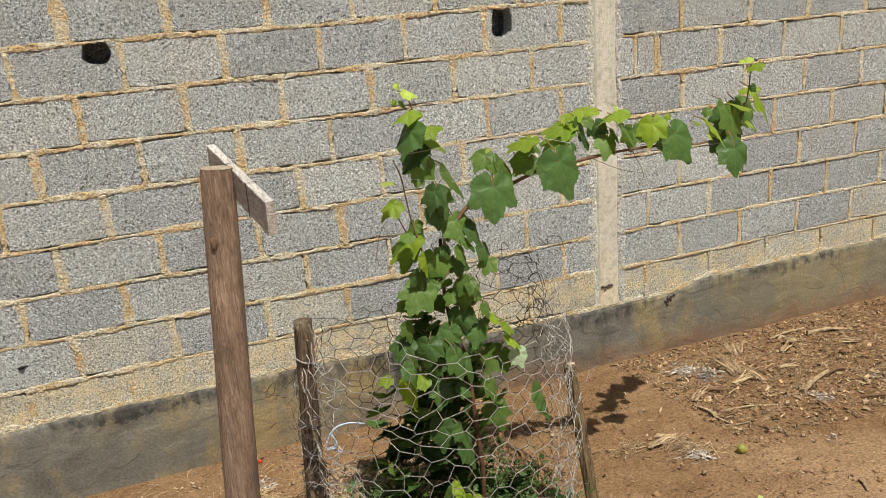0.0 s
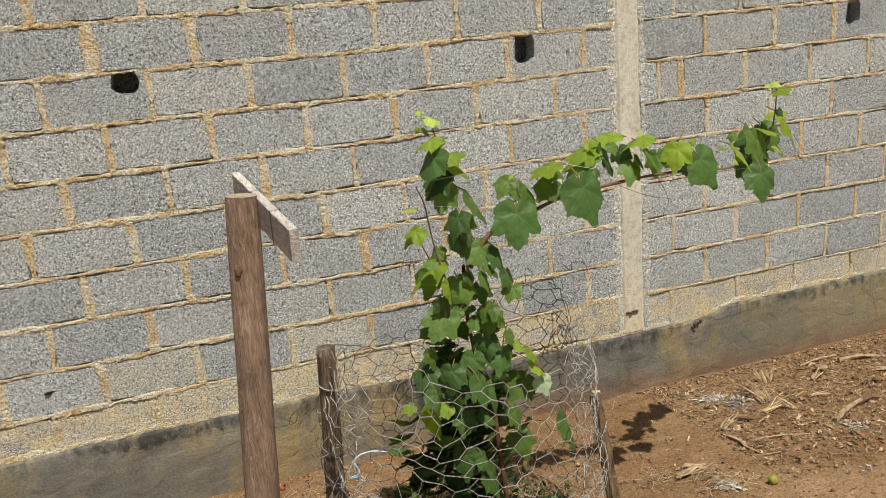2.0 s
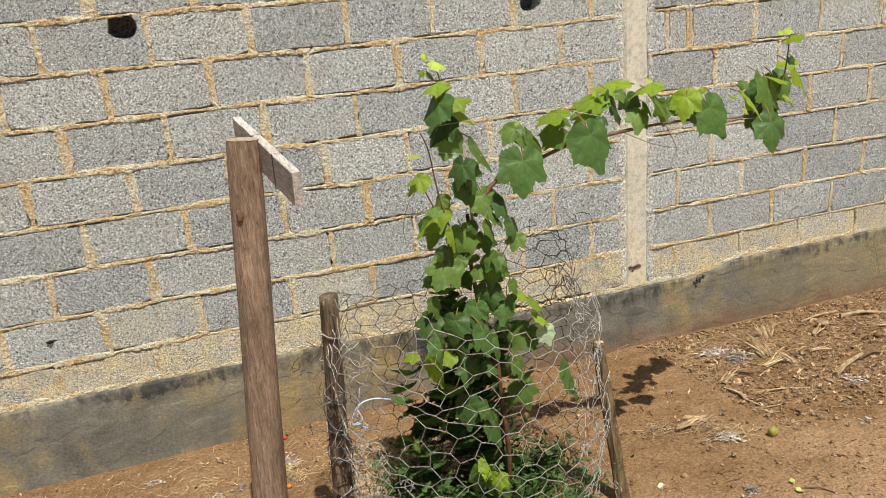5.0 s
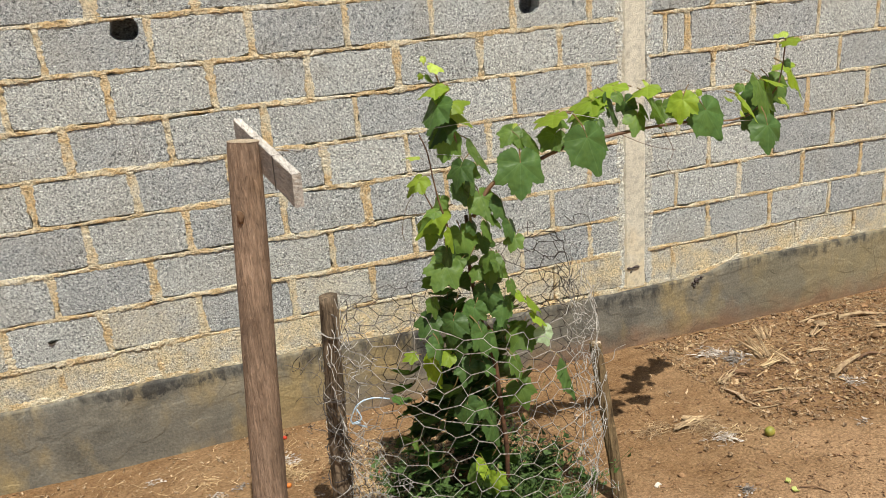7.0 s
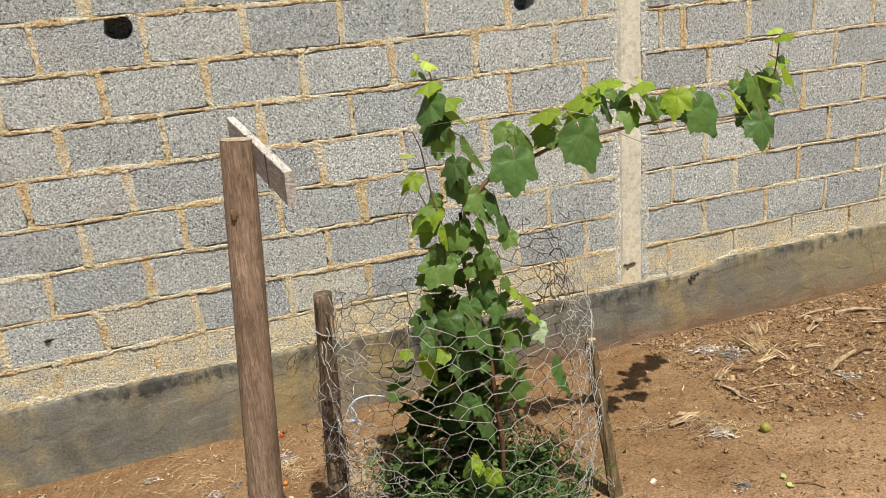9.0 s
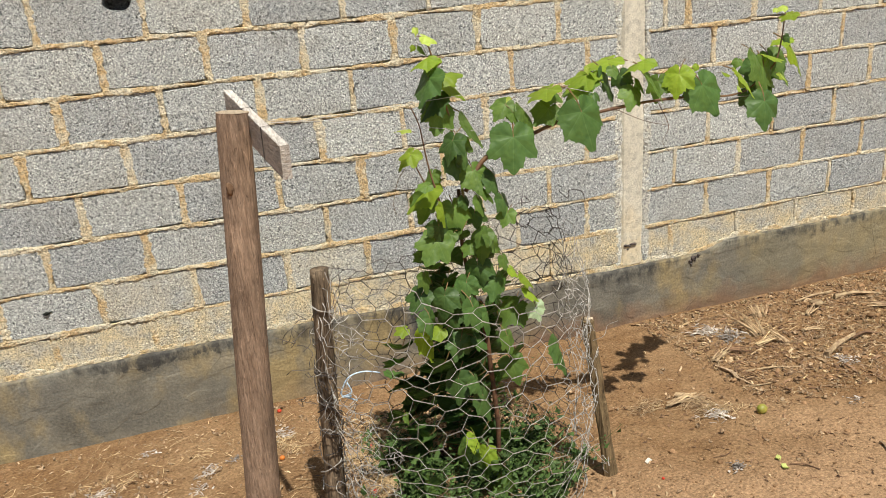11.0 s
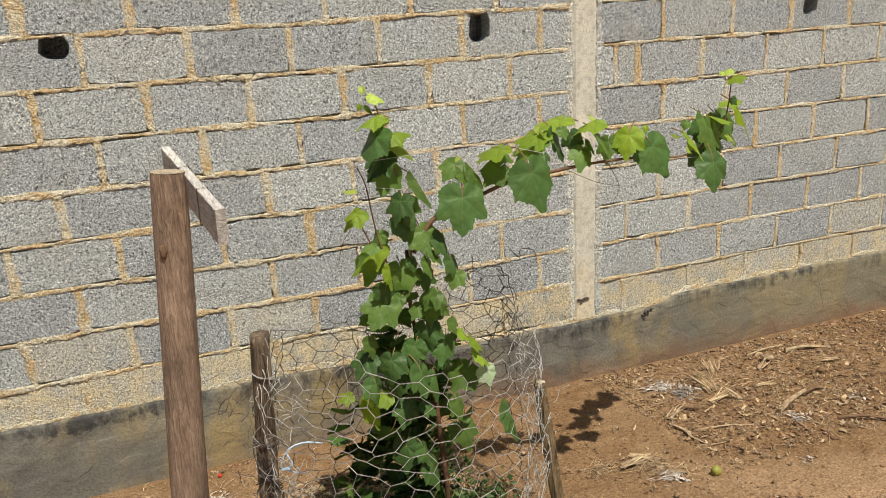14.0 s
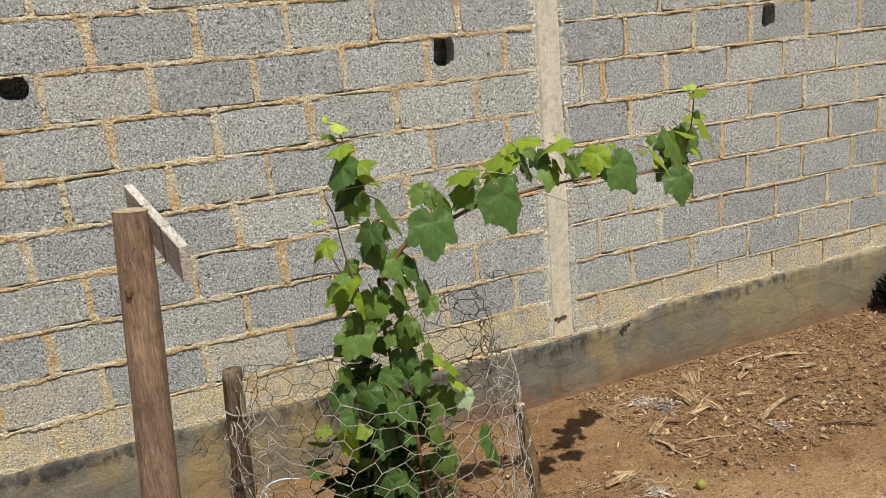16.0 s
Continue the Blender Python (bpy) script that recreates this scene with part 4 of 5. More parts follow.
leaves("1.316 1.572 3.2 s -15 19 31|1.312 1.531 6.2 m -19 19 37|1.294 1.462 15.9 d 7 18 -5|1.352 1.538 9.3 m -33 19 50|1.443 1.526 9.7 m 51 19 -28|1.436 1.592 11.5 y 69 19 -67|1.456 1.582 6.5 m -46 19 32|1.623 1.604 13.0 y 63 19 -62 0.08|1.606 1.578 13.4 m 54 19 -66 0.07|1.718 1.644 13.8 y 75 19 -66 0.10|1.591 1.638 2.8 s -10 19 25|1.651 1.609 8.5 y -54 19 61 0.07|1.539 1.510 17.1 d -12 15 10 -0.05|1.610 1.549 4.3 d 8 40 -8", -1.2, 0.025)
leaves("1.694 1.596 12.1 d -12 19 48 0.07|1.675 1.628 4.7 m -6 28 4|1.718 1.600 7.4 d 5 19 -44|1.750 1.549 9.5 m 23 35 10|1.796 1.642 11.4 y 77 19 -69|1.809 1.652 4.6 s -43 19 55|1.772 1.575 6.0 m -26 19 42|1.811 1.593 13.1 m -21 19 62|1.867 1.563 9.5 m 21 19 -54|1.916 1.586 11.1 y 21 19 -43|1.960 1.606 4.2 s -43 19 44|2.006 1.601 2.6 y 30 20 2|2.001 1.541 15.4 d -24 16 5|2.099 1.570 3.9 y -63 19 50", -1.2, 0.025)
leaves("2.173 1.601 3.6 m 30 19 -29|2.335 1.568 10.9 d 30 19 -30 0.10|2.107 1.640 9.6 m -23 19 38 -0.16|2.451 1.550 9.9 d 31 19 -31 0.16|2.045 1.582 11.5 y -34 19 56 -0.18|2.540 1.596 15.5 y -20 19 57 0.17|2.444 1.644 8.6 y 80 19 -64 0.10|2.381 1.661 3.4 d -29 15 0|2.353 1.765 4.1 s 68 19 -55|2.362 1.741 6.7 y 67 19 -63|2.320 1.760 2.0 s 52 19 -36|2.287 1.608 8.9 y -71 19 63|2.466 1.529 9.6 m -23 19 47 0.13|2.208 1.470 13.4 d 6 22 0 -0.10", -1.2, 0.025)
leaves("2.266 1.466 9.0 d 2 19 -56 0.06|2.180 1.509 2.9 s -33 19 39|2.262 1.570 13.0 m 12 22 20 -0.02|2.350 1.590 11.5 m -18 25 -15 0.06|2.361 1.531 5.0 s -40 19 64", -1.2, 0.025)
leaves("0.971 1.442 8.3 y 51 19 -49|0.949 1.531 5.0 s 94 19 -69|1.093 1.478 9.8 d 27 19 -50|1.126 1.459 9.0 m -1 28 0|1.100 1.407 8.2 d -4 19 26|1.141 1.429 6.8 d -1 19 48|1.169 1.359 10.5 m -7 28 0|1.039 1.361 6.4 m 20 19 -53|1.000 1.349 5.4 m 80 19 -49|1.016 1.318 13.2 y 49 19 -63|1.022 1.278 11.2 m 20 0 20|1.045 1.269 7.6 y -4 19 64|1.101 1.240 11.2 m -4 25 0|1.138 1.268 4.9 d -10 19 29", -1.22, 0.04)
leaves("1.242 1.328 10.2 d -10 19 44|1.200 1.296 7.0 m -35 19 53|1.258 1.257 8.6 d -10 19 42|1.265 1.211 6.8 m 30 19 -33|1.178 1.265 7.2 m -6 19 47|1.174 1.207 8.0 d 1 19 -51|1.186 1.157 7.4 m 44 19 -40|1.184 1.121 10.5 m 12 19 -38|1.210 1.147 9.0 m -9 19 55|1.146 1.104 6.0 m 41 19 -38|1.021 1.156 12.1 m 38 25 -10|1.075 1.162 5.1 m 45 19 -32|1.026 1.210 8.2 d -5 2 14|1.109 1.146 9.7 d 23 -38 -8", -1.22, 0.04)
leaves("1.016 1.094 12.4 d 0 -38 2|0.971 1.038 7.0 m -5 19 37|1.162 1.034 9.9 d 1 19 -27|1.220 0.981 9.7 d 18 25 10|1.284 0.995 5.0 y -33 19 43|1.319 0.975 7.4 y -36 19 63|1.245 1.052 5.7 m -10 19 34", -1.22, 0.04)
leaves("0.953 0.973 9.6 d 40 19 -39|1.082 0.940 7.8 m -39 19 59|1.324 0.924 8.0 y -45 19 58|1.353 0.855 7.5 p -12 10 5|1.299 0.850 11.1 m 47 19 -36|1.407 0.724 15.0 d -9 19 55|0.884 0.860 5.4 y 77 19 -50|0.998 0.848 6.4 y 62 19 -39|0.948 0.828 1.7 s -58 28 -2|0.965 0.816 12.8 y -6 19 50|1.074 0.781 9.7 d 24 28 5|1.136 0.773 7.3 d -40 19 44|1.269 0.696 9.3 d -6 -38 5|1.276 0.627 10.8 m -9 28 -5", -1.24, 0.05)
leaves("1.115 0.630 7.9 d -15 19 45|1.019 0.979 9.7 d 12 19 -29|1.062 0.886 11.2 d 15 19 -39|0.963 0.909 9.0 d -2 19 31|1.115 0.916 11.8 d -8 19 42|1.183 0.859 10.6 d -3 19 53|1.006 0.706 9.8 d 17 -38 -12|1.062 0.625 11.8 d 11 19 -42|1.141 0.548 11.8 d -9 19 46|1.110 0.990 8.6 d 20 19 -26|1.231 0.783 8.8 m -9 19 40", -1.24, 0.05)
leaves("1.064 0.478 9.4 y -21 19 57|1.100 0.409 7.3 y 11 19 -37|1.039 0.417 9.5 m 20 19 -55|1.113 0.345 8.8 m 17 19 -47|1.162 0.256 12.9 m 21 19 -53|0.894 0.322 8.3 m 13 19 -53|0.836 0.613 4.3 m -10 19 50", -1.34, 0.03)

# extra leaves tilted from the sun darken the inside; lower ones hang further back
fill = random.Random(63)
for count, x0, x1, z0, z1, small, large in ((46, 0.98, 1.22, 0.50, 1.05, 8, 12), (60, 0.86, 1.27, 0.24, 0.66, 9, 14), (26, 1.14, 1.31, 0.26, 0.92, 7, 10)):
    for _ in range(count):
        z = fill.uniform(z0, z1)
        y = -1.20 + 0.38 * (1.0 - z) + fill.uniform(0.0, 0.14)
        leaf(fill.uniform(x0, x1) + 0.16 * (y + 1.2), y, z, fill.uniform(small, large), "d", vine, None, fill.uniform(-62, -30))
# more of them, to blacken the view where the vine's shade lies on the ground
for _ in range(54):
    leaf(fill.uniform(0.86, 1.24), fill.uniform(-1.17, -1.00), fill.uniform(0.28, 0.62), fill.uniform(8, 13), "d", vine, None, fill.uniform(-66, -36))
# two unseen leaves behind the end cluster, added to widen its ground shadow
for x, y, z in ((2.44, -1.02, 1.50), (2.40, -1.03, 1.47)):
    leaf(x, y, z, 9.0, "m", vine, 10, 50, 10)

VO = Vector(vine.location)


def vine_stem(name, points, radii, material, label="", sides=8):
    bm = bmesh.new()
    tube(bm, [p - VO for p in smooth_line(points, 6)], radii, sides, 0.25)
    part(name, bm, material, vine, label, smooth=True)


vine_stem("trunk", [(1.262, -1.20, 0.10), (1.208, -1.20, 0.228), (1.207, -1.20, 0.400), (1.199, -1.20, 0.522), (1.191, -1.20, 0.640), (1.183, -1.20, 0.754), (1.173, -1.13, 0.866), (1.154, -1.13, 0.976), (1.141, -1.13, 1.083), (1.142, -1.13, 1.183), (1.141, -1.13, 1.282)], (0.010, 0.006), M_BARK, "reddish-brown woody stem")
vine_stem("cane", [(1.142, -1.200, 1.291), (1.208, -1.200, 1.386), (1.284, -1.200, 1.417), (1.377, -1.200, 1.447), (1.481, -1.200, 1.476), (1.608, -1.200, 1.489), (1.715, -1.200, 1.498), (1.825, -1.200, 1.503), (1.949, -1.200, 1.501), (2.077, -1.200, 1.488), (2.148, -1.200, 1.485), (2.219, -1.200, 1.500), (2.317, -1.200, 1.569), (2.343, -1.200, 1.646), (2.352, -1.200, 1.750)], (0.0075, 0.0022), M_CANE, "thin brown side shoot trained along the wire")
vine_stem("cane", [(1.137, -1.190, 1.260), (1.132, -1.190, 1.368), (1.115, -1.190, 1.474), (1.107, -1.190, 1.548), (1.081, -1.190, 1.641), (1.067, -1.190, 1.730), (1.050, -1.190, 1.786)], (0.005, 0.0018), M_STALK)
vine_stem("cane", [(1.052, -1.200, 1.219), (1.051, -1.200, 1.278), (1.031, -1.200, 1.358), (1.018, -1.200, 1.434), (1.006, -1.200, 1.527), (0.984, -1.200, 1.587)], (0.0035, 0.0018), M_CANE)
vine_stem("cane", [(1.044, -1.200, 1.289), (1.013, -1.200, 1.332), (0.994, -1.200, 1.373), (0.975, -1.200, 1.419), (0.970, -1.200, 1.438)], (0.003, 0.0015), M_CANE)
vine_stem("tendril", [(1.833, -1.234, 1.502), (1.873, -1.238, 1.418), (1.853, -1.236, 1.365), (1.883, -1.239, 1.323)], (0.0012, 0.0008), M_CANE, sides=4)
vine_stem("tendril", [(1.673, -1.219, 1.500), (1.791, -1.230, 1.443), (1.883, -1.239, 1.419)], (0.0012, 0.0008), M_CANE, sides=4)
vine_stem("tendril", [(0.95, -1.2, 1.40), (0.92, -1.2, 1.36), (0.90, -1.2, 1.29), (0.905, -1.2, 1.25)], (0.0012, 0.0008), M_STALK, sides=4)


# ---- weeds and litter inside the netting ----
def build_weeds():
    r, bm = random.Random(31), bmesh.new()
    for _ in range(1500):
        a, q = r.uniform(0, 6.283), math.sqrt(r.random())
        x, y = 1.09 + math.cos(a) * 0.37 * q, -1.20 + math.sin(a) * 0.34 * q
        shade = 0.75 if 0.93 < x < 1.20 else 0.15
        if noise.noise((x * 7, y * 7, 2.0)) < -0.12 or (x < 0.76 and r.random() < 0.6) or (y > -1.26 and r.random() < shade):
            continue
        base = Vector((x, y, soil_height(x, y)))
        h = r.uniform(0.04, 0.20) * (1.2 - 0.5 * q) * (0.85 + 0.8 * noise.noise((x * 9, y * 9, 7.0))) * (1.8 if r.random() < 0.12 else 1.0) * (1.0 + max(0.0, y + 1.25) * 1.6)
        if y > -1.28 and 0.93 < x < 1.20:
            h *= 0.45
        elif x < 0.95 or x > 1.24:
            h *= 1.35
        lean = Vector((r.uniform(-0.7, 0.7), r.uniform(-0.7, 0.4), 1.0))
        tip = base + lean * h
        mid = base.lerp(tip, 0.55) + Vector((r.uniform(-0.02, 0.02), 0, 0.02))
        tube(bm, [base, mid, tip], (0.0014, 0.0007), 3)
        for k in range(r.randint(10, 20)):
            f = r.uniform(0.25, 1.0)
            c = (base.lerp(mid, f / 0.55) if f < 0.55 else mid.lerp(tip, (f - 0.55) / 0.45)) + Vector((r.uniform(-0.02, 0.02), r.uniform(-0.02, 0.02), r.uniform(-0.01, 0.015)))
            d = Vector((r.uniform(-1, 1), r.uniform(-1, 0.6), r.uniform(-0.2, 0.9))).normalized()
            s = r.uniform(0.006, 0.015) if r.random() < 0.76 else r.uniform(0.015, 0.034)
            w = d.cross(Vector((r.uniform(-0.5, 0.5), r.uniform(-0.3, 0.6), 1))).normalized() * s * r.uniform(0.28, 0.5)
            fold = Vector((0, 0, -s * 0.15))
            v = [bm.verts.new(p) for p in (c, c + d * s * 0.5 + w + fold, c + d * s * 1.3, c + d * s * 0.5 - w + fold)]
            bm.faces.new(v)
    ob = part("weeds", bm, M_WEED)
    tagged(ob, "low green weeds with small leaves round the vine's foot", "weeds", kind="stuff")


build_weeds()


def scrap(bm, p, length, width, r, curl=0.25):
    """A flake of husk or chip: a bent, ragged strip with some thickness."""
    a = r.uniform(0, 6.283)
    d = Vector((math.cos(a), math.sin(a), r.uniform(-0.05, 0.35)))
    s = Vector((-d.y, d.x, r.uniform(-0.6, 0.6))).normalized()
    up = Vector((0, 0, 1))
    n = 4
    rows = []
    for i in range(n + 1):
        f = i / n - 0.5
        c = Vector(p) + d * length * f + up * (curl * length * (0.25 - f * f) + 0.004) + s * width * r.uniform(-0.3, 0.3)
        w = width * r.uniform(0.35, 1.0) * (1 - 0.8 * f * f) * 0.5
        rows.append([bm.verts.new(c + s * w + up * r.uniform(-0.15, 0.3) * width), bm.verts.new(c - s * w * r.uniform(0.6, 1.2)), bm.verts.new(c - up * 0.003)])
    for a2, b2 in zip(rows, rows[1:]):
        for k in range(3):
            bm.faces.new((a2[k], a2[(k + 1) % 3], b2[(k + 1) % 3], b2[k]))
    bm.faces.new(rows[0][::-1])
    bm.faces.new(rows[-1])


def straw(bm, p, length, r, thick=0.0013):
    a = r.uniform(0, 6.283)
    d = Vector((math.cos(a), math.sin(a), 0))
    side = Vector((-d.y, d.x, 0)) * r.uniform(-0.10, 0.10) * length
    pts = []
    for f in (-0.5, -0.15, 0.2, 0.5):
        q = Vector(p) + d * length * f + side * (0.25 - f * f) * 2
        q.z = soil_height(q.x, q.y) + thick + r.uniform(0.0, 0.012)
        pts.append(q)
    tube(bm, smooth_line(pts, 2), (thick, thick * 0.5), 4)


def scatter(name, label, material, count, seed, region, maker):
    r, bm, made = random.Random(seed), bmesh.new(), 0
    while made < count:
        x, y = r.uniform(region[0], region[1]), r.uniform(region[2], region[3])
        keep = 0.5 + 0.9 * noise.noise((x * 1.9 + seed, y * 1.9, 0))
        if r.random() > keep:
            continue
        maker(bm, (x, y, soil_height(x, y)), r)
        made += 1
    ob = part(name, bm, material)
    tagged(ob, label, name.replace("_", " "), kind="stuff")


def chips(bm, p, r):
    big = r.random() < 0.07
    scrap(bm, p, r.uniform(0.03, 0.06) if big else r.uniform(0.007, 0.028), r.uniform(0.010, 0.022) if big else r.uniform(0.004, 0.012), r)


def small_chips(bm, p, r):
    scrap(bm, p, r.uniform(0.006, 0.022), r.uniform(0.004, 0.011), r)


def straws(bm, p, r):
    straw(bm, p, r.uniform(0.02, 0.11), r, r.uniform(0.0005, 0.0014))


def clods(bm, p, r):
    s = r.uniform(0.0015, 0.005) if r.random() < 0.96 else r.uniform(0.006, 0.014)
    lump(bm, (p[0], p[1], p[2] + s * 0.3), s, r.uniform(0, 50), level=1)


def big_clods(bm, p, r):
    s = r.uniform(0.003, 0.008) if r.random() < 0.93 else r.uniform(0.008, 0.017)
    lump(bm, (p[0], p[1], p[2] + s * 0.25), s, r.uniform(0, 50), 0.7, 0.6, level=2 if s > 0.012 else 1)


def dead_leaf(bm, p, r):
    """A crumpled dry leaf: a small curled sheet with thickness."""
    turn = pose(p[0], p[1], p[2] + 0.004, r.uniform(-40, 40), r.uniform(-30, 30), r.uniform(0, 360))
    l, w, curl, o = r.uniform(0.010, 0.038), r.uniform(0.003, 0.013), r.uniform(0.2, 1.3), r.uniform(0, 90)
    top, low = [], []
    for i in range(5):
        u = i / 4 - 0.5
        half = w * r.uniform(0.25, 1.0) * (0.3 + math.sin(math.pi * (i + 0.5) / 5)) * 0.7
        for j in range(4):
            v = j / 3 - 0.5
            z = curl * (v * v * w * 3 + u * u * l * 0.7) + 0.012 * noise.noise((u * 5 + o, v * 5, o))
            q = turn @ Vector((u * l, v * 2 * half, z))
            top.append(bm.verts.new(q))
            low.append(bm.verts.new(q - Vector((0, 0, 0.0012))))
    for side in (top, low):
        for i in range(4):
            for j in range(3):
                k = i * 4 + j
                quad = [side[k], side[k + 1], side[k + 5], side[k + 4]]
                bm.faces.new(quad if side is top else quad[::-1])


MULCH = (2.45, 4.9, -1.25, -0.05)
scatter("dry_litter", "dry husks and wood chips strewn on the soil by the wall", M_HUSK, 1500, 41, MULCH, chips)
scatter("dark_chips", "dark broken chips and bark among the litter", M_CHIP, 2200, 42, MULCH, chips)
scatter("dead_leaves", "crumpled pale brown dead leaves in the litter", M_DEAD, 620, 61, MULCH, dead_leaf)
scatter("dead_leaves", "crumpled dead leaves on soil between the posts", M_DEAD, 190, 62, (-0.9, 0.6, -1.3, -0.05), dead_leaf)
scatter("dead_leaves", "bleached dead leaves heaped inside the netting", M_DEAD, 620, 63, (0.62, 1.50, -0.95, -0.40), dead_leaf)
scatter("dead_leaves", "dead leaves trodden into the netting's foot", M_DEAD, 260, 64, (0.62, 0.86, -1.50, -0.90), dead_leaf)
scatter("dead_leaves", "a few dead leaves on open soil", M_DEAD, 70, 65, (1.6, 3.2, -1.6, -0.4), dead_leaf)
scatter("pale_flakes", "pale flakes of dry leaf by the pole", M_DEAD, 210, 67, (-0.95, -0.02, -1.10, -0.42), dead_leaf)
scatter("pale_flakes", "pale flakes of dry leaf among the litter", M_STRAW, 260, 66, MULCH, dead_leaf)
scatter("straw_litter", "broken straw and thin twigs on the soil", M_HUSK, 1300, 43, MULCH, straws)
scatter("straw_litter", "scattered straw on bare soil by the post", M_STRAW, 330, 44, (-0.9, 0.9, -1.45, -0.05), straws)
scatter("dry_litter", "scraps of dry leaf on bare soil", M_DEAD, 420, 45, (-0.9, 0.95, -1.5, -0.05), small_chips)
scatter("dry_litter", "scraps of dry leaf on the open soil", M_HUSK, 200, 46, (1.6, 4.4, -2.4, -0.4), small_chips)
scatter("dark_chips", "small dark crumbs on the open soil", M_CHIP, 1000, 47, (1.2, 4.4, -2.6, -0.6), small_chips)
scatter("soil_clods", "small crumbs and clods of red soil", M_CLOD, 9000, 48, (-1.0, 4.9, -2.6, -0.03), clods)
scatter("soil_clods", "rough clods of dug red soil by the wall", M_CLOD, 2600, 71, MULCH, big_clods)
scatter("soil_clods", "loose clods of red soil on open ground", M_CLOD, 700, 72, (-0.9, 3.6, -2.4, -0.05), big_clods)
scatter("soil_clods", "dark broken clods of soil under the litter", M_CHIP, 1500, 51, MULCH, clods)
scatter("pale_flakes", "bits of pale dry leaf on the soil", M_HUSK, 120, 52, (-0.9, 4.4, -1.7, -0.05), small_chips)
scatter("dry_tangle", "tangle of dry straw caught inside the netting", M_HUSK, 420, 49, (0.62, 1.5, -1.5, -0.55), straws)
scatter("dry_tangle", "dry leaf scraps caught inside the netting", M_HUSK, 260, 50, (0.62, 1.55, -1.5, -0.5), chips)
scatter("dry_tangle", "pale dry leaves heaped behind the vine", M_STRAW, 240, 53, (0.62, 1.35, -0.85, -0.35), chips)


def straw_heap(x, y, w, d, n, seed, label, material=M_STRAW):
    r, bm = random.Random(seed), bmesh.new()
    base = soil_height(x, y)
    for _ in range(n):
        u, v = r.gauss(0, 0.4) * w, r.gauss(0, 0.4) * d
        a, l = r.uniform(0, 6.283), r.uniform(0.025, 0.095)
        c = Vector((u, v, soil_height(x + u, y + v) - base + abs(r.gauss(0, 0.011))))
        e = Vector((math.cos(a), math.sin(a) * 0.6, r.uniform(-0.12, 0.2))) * l * 0.5
        bend = Vector((r.uniform(-0.4, 0.4) * l, r.uniform(-0.4, 0.4) * l, 0.012))
        tube(bm, [c - e, c + bend, c + e], (r.uniform(0.0006, 0.0018), 0.0006), 4)
    ob = part("straw_heap", bm, material, None)
    ob.location = (x, y, base)
    tagged(ob, label, "straw", kind="stuff")


straw_heap(2.17, -1.07, 0.11, 0.13, 150, 1, "low heap of dry straw and husks on the soil", M_HUSK)
straw_heap(1.97, -0.97, 0.12, 0.08, 70, 21, "thin wisps of dry straw by the stake", M_HUSK)
straw_heap(0.80, -1.02, 0.09, 0.22, 240, 22, "pale dry straw caught behind the netting")
straw_heap(0.72, -0.82, 0.10, 0.14, 120, 23, "pale dry straw between wall and netting")
straw_heap(2.27, -1.16, 0.10, 0.07, 34, 2, "small wisp of pale dry straw on the soil")
straw_heap(0.12, -0.42, 0.22, 0.14, 22, 3, "thin scatter of dry straw by the wall")
straw_heap(0.47, -0.52, 0.12, 0.12, 60, 4, "dry straw gathered between the posts")
straw_heap(3.02, -0.52, 0.22, 0.16, 40, 5, "trampled dry stalks near the wall")
straw_heap(0.74, -1.26, 0.12, 0.24, 170, 6, "dry straw packed against the netting", M_HUSK)
straw_heap(0.95, -0.58, 0.30, 0.20, 320, 7, "dry straw inside the netting's far side")
straw_heap(3.35, -0.75, 0.40, 0.28, 160, 8, "loose fibres of dry stalk on dark soil", M_HUSK)
straw_heap(-0.42, -0.80, 0.36, 0.20, 70, 19, "pale dry husks and straw in a loose patch on the soil")
straw_heap(-0.25, -0.50, 0.30, 0.22, 50, 9, "thin dry straw strewn near the wall")


# ---- single things lying on the soil ----
def stick(points, radii, material, label, name="stick", squash=1.0, sides=7):
    pts = [Vector((x, y, soil_height(x, y) + h)) for x, y, h in points]
    o = pts[0].copy()
    bm = bmesh.new()
    tube(bm, [p - o for p in smooth_line(pts, 5)], radii, sides, 0.5, squash)
    ob = part(name, bm, material)
    ob.location = o
    return tagged(ob, label, "stick", "sticks on the soil")


stick([(2.97, -0.93, 0.02), (3.10, -0.87, 0.025), (3.26, -0.80, 0.03)], (0.020, 0.013), M_HUSK, "thick pale dry stalk lying on the litter", squash=0.7)
stick([(3.24, -0.81, 0.02), (3.34, -0.79, 0.02), (3.42, -0.80, 0.012)], (0.008, 0.005), M_CHIP, "dark thin branch beside the stalk")
stick([(2.57, -0.87, 0.008), (2.68, -0.91, 0.01), (2.80, -0.95, 0.008)], (0.005, 0.0035), M_HUSK, "long straight straw-coloured stick on the soil")
stick([(2.48, -0.79, 0.010), (2.50, -0.86, 0.014), (2.485, -0.92, 0.010), (2.50, -1.00, 0.008)], (0.014, 0.006), M_DEAD, "pale split stick on bare soil", squash=0.6)
stick([(2.47, -0.99, 0.006), (2.54, -1.015, 0.008), (2.60, -1.03, 0.005)], (0.004, 0.0025), M_HUSK, "small pale stick on bare soil")
stick([(3.17, -1.08, 0.012), (3.25, -1.17, 0.02), (3.33, -1.25, 0.01)], (0.008, 0.004), M_CHIP, "dark curved branch on the soil")
stick([(2.18, -1.60, 0.006), (2.22, -1.63, 0.008), (2.24, -1.68, 0.005)], (0.0028, 0.002), M_CHIP, "thin dark twig on bare soil")
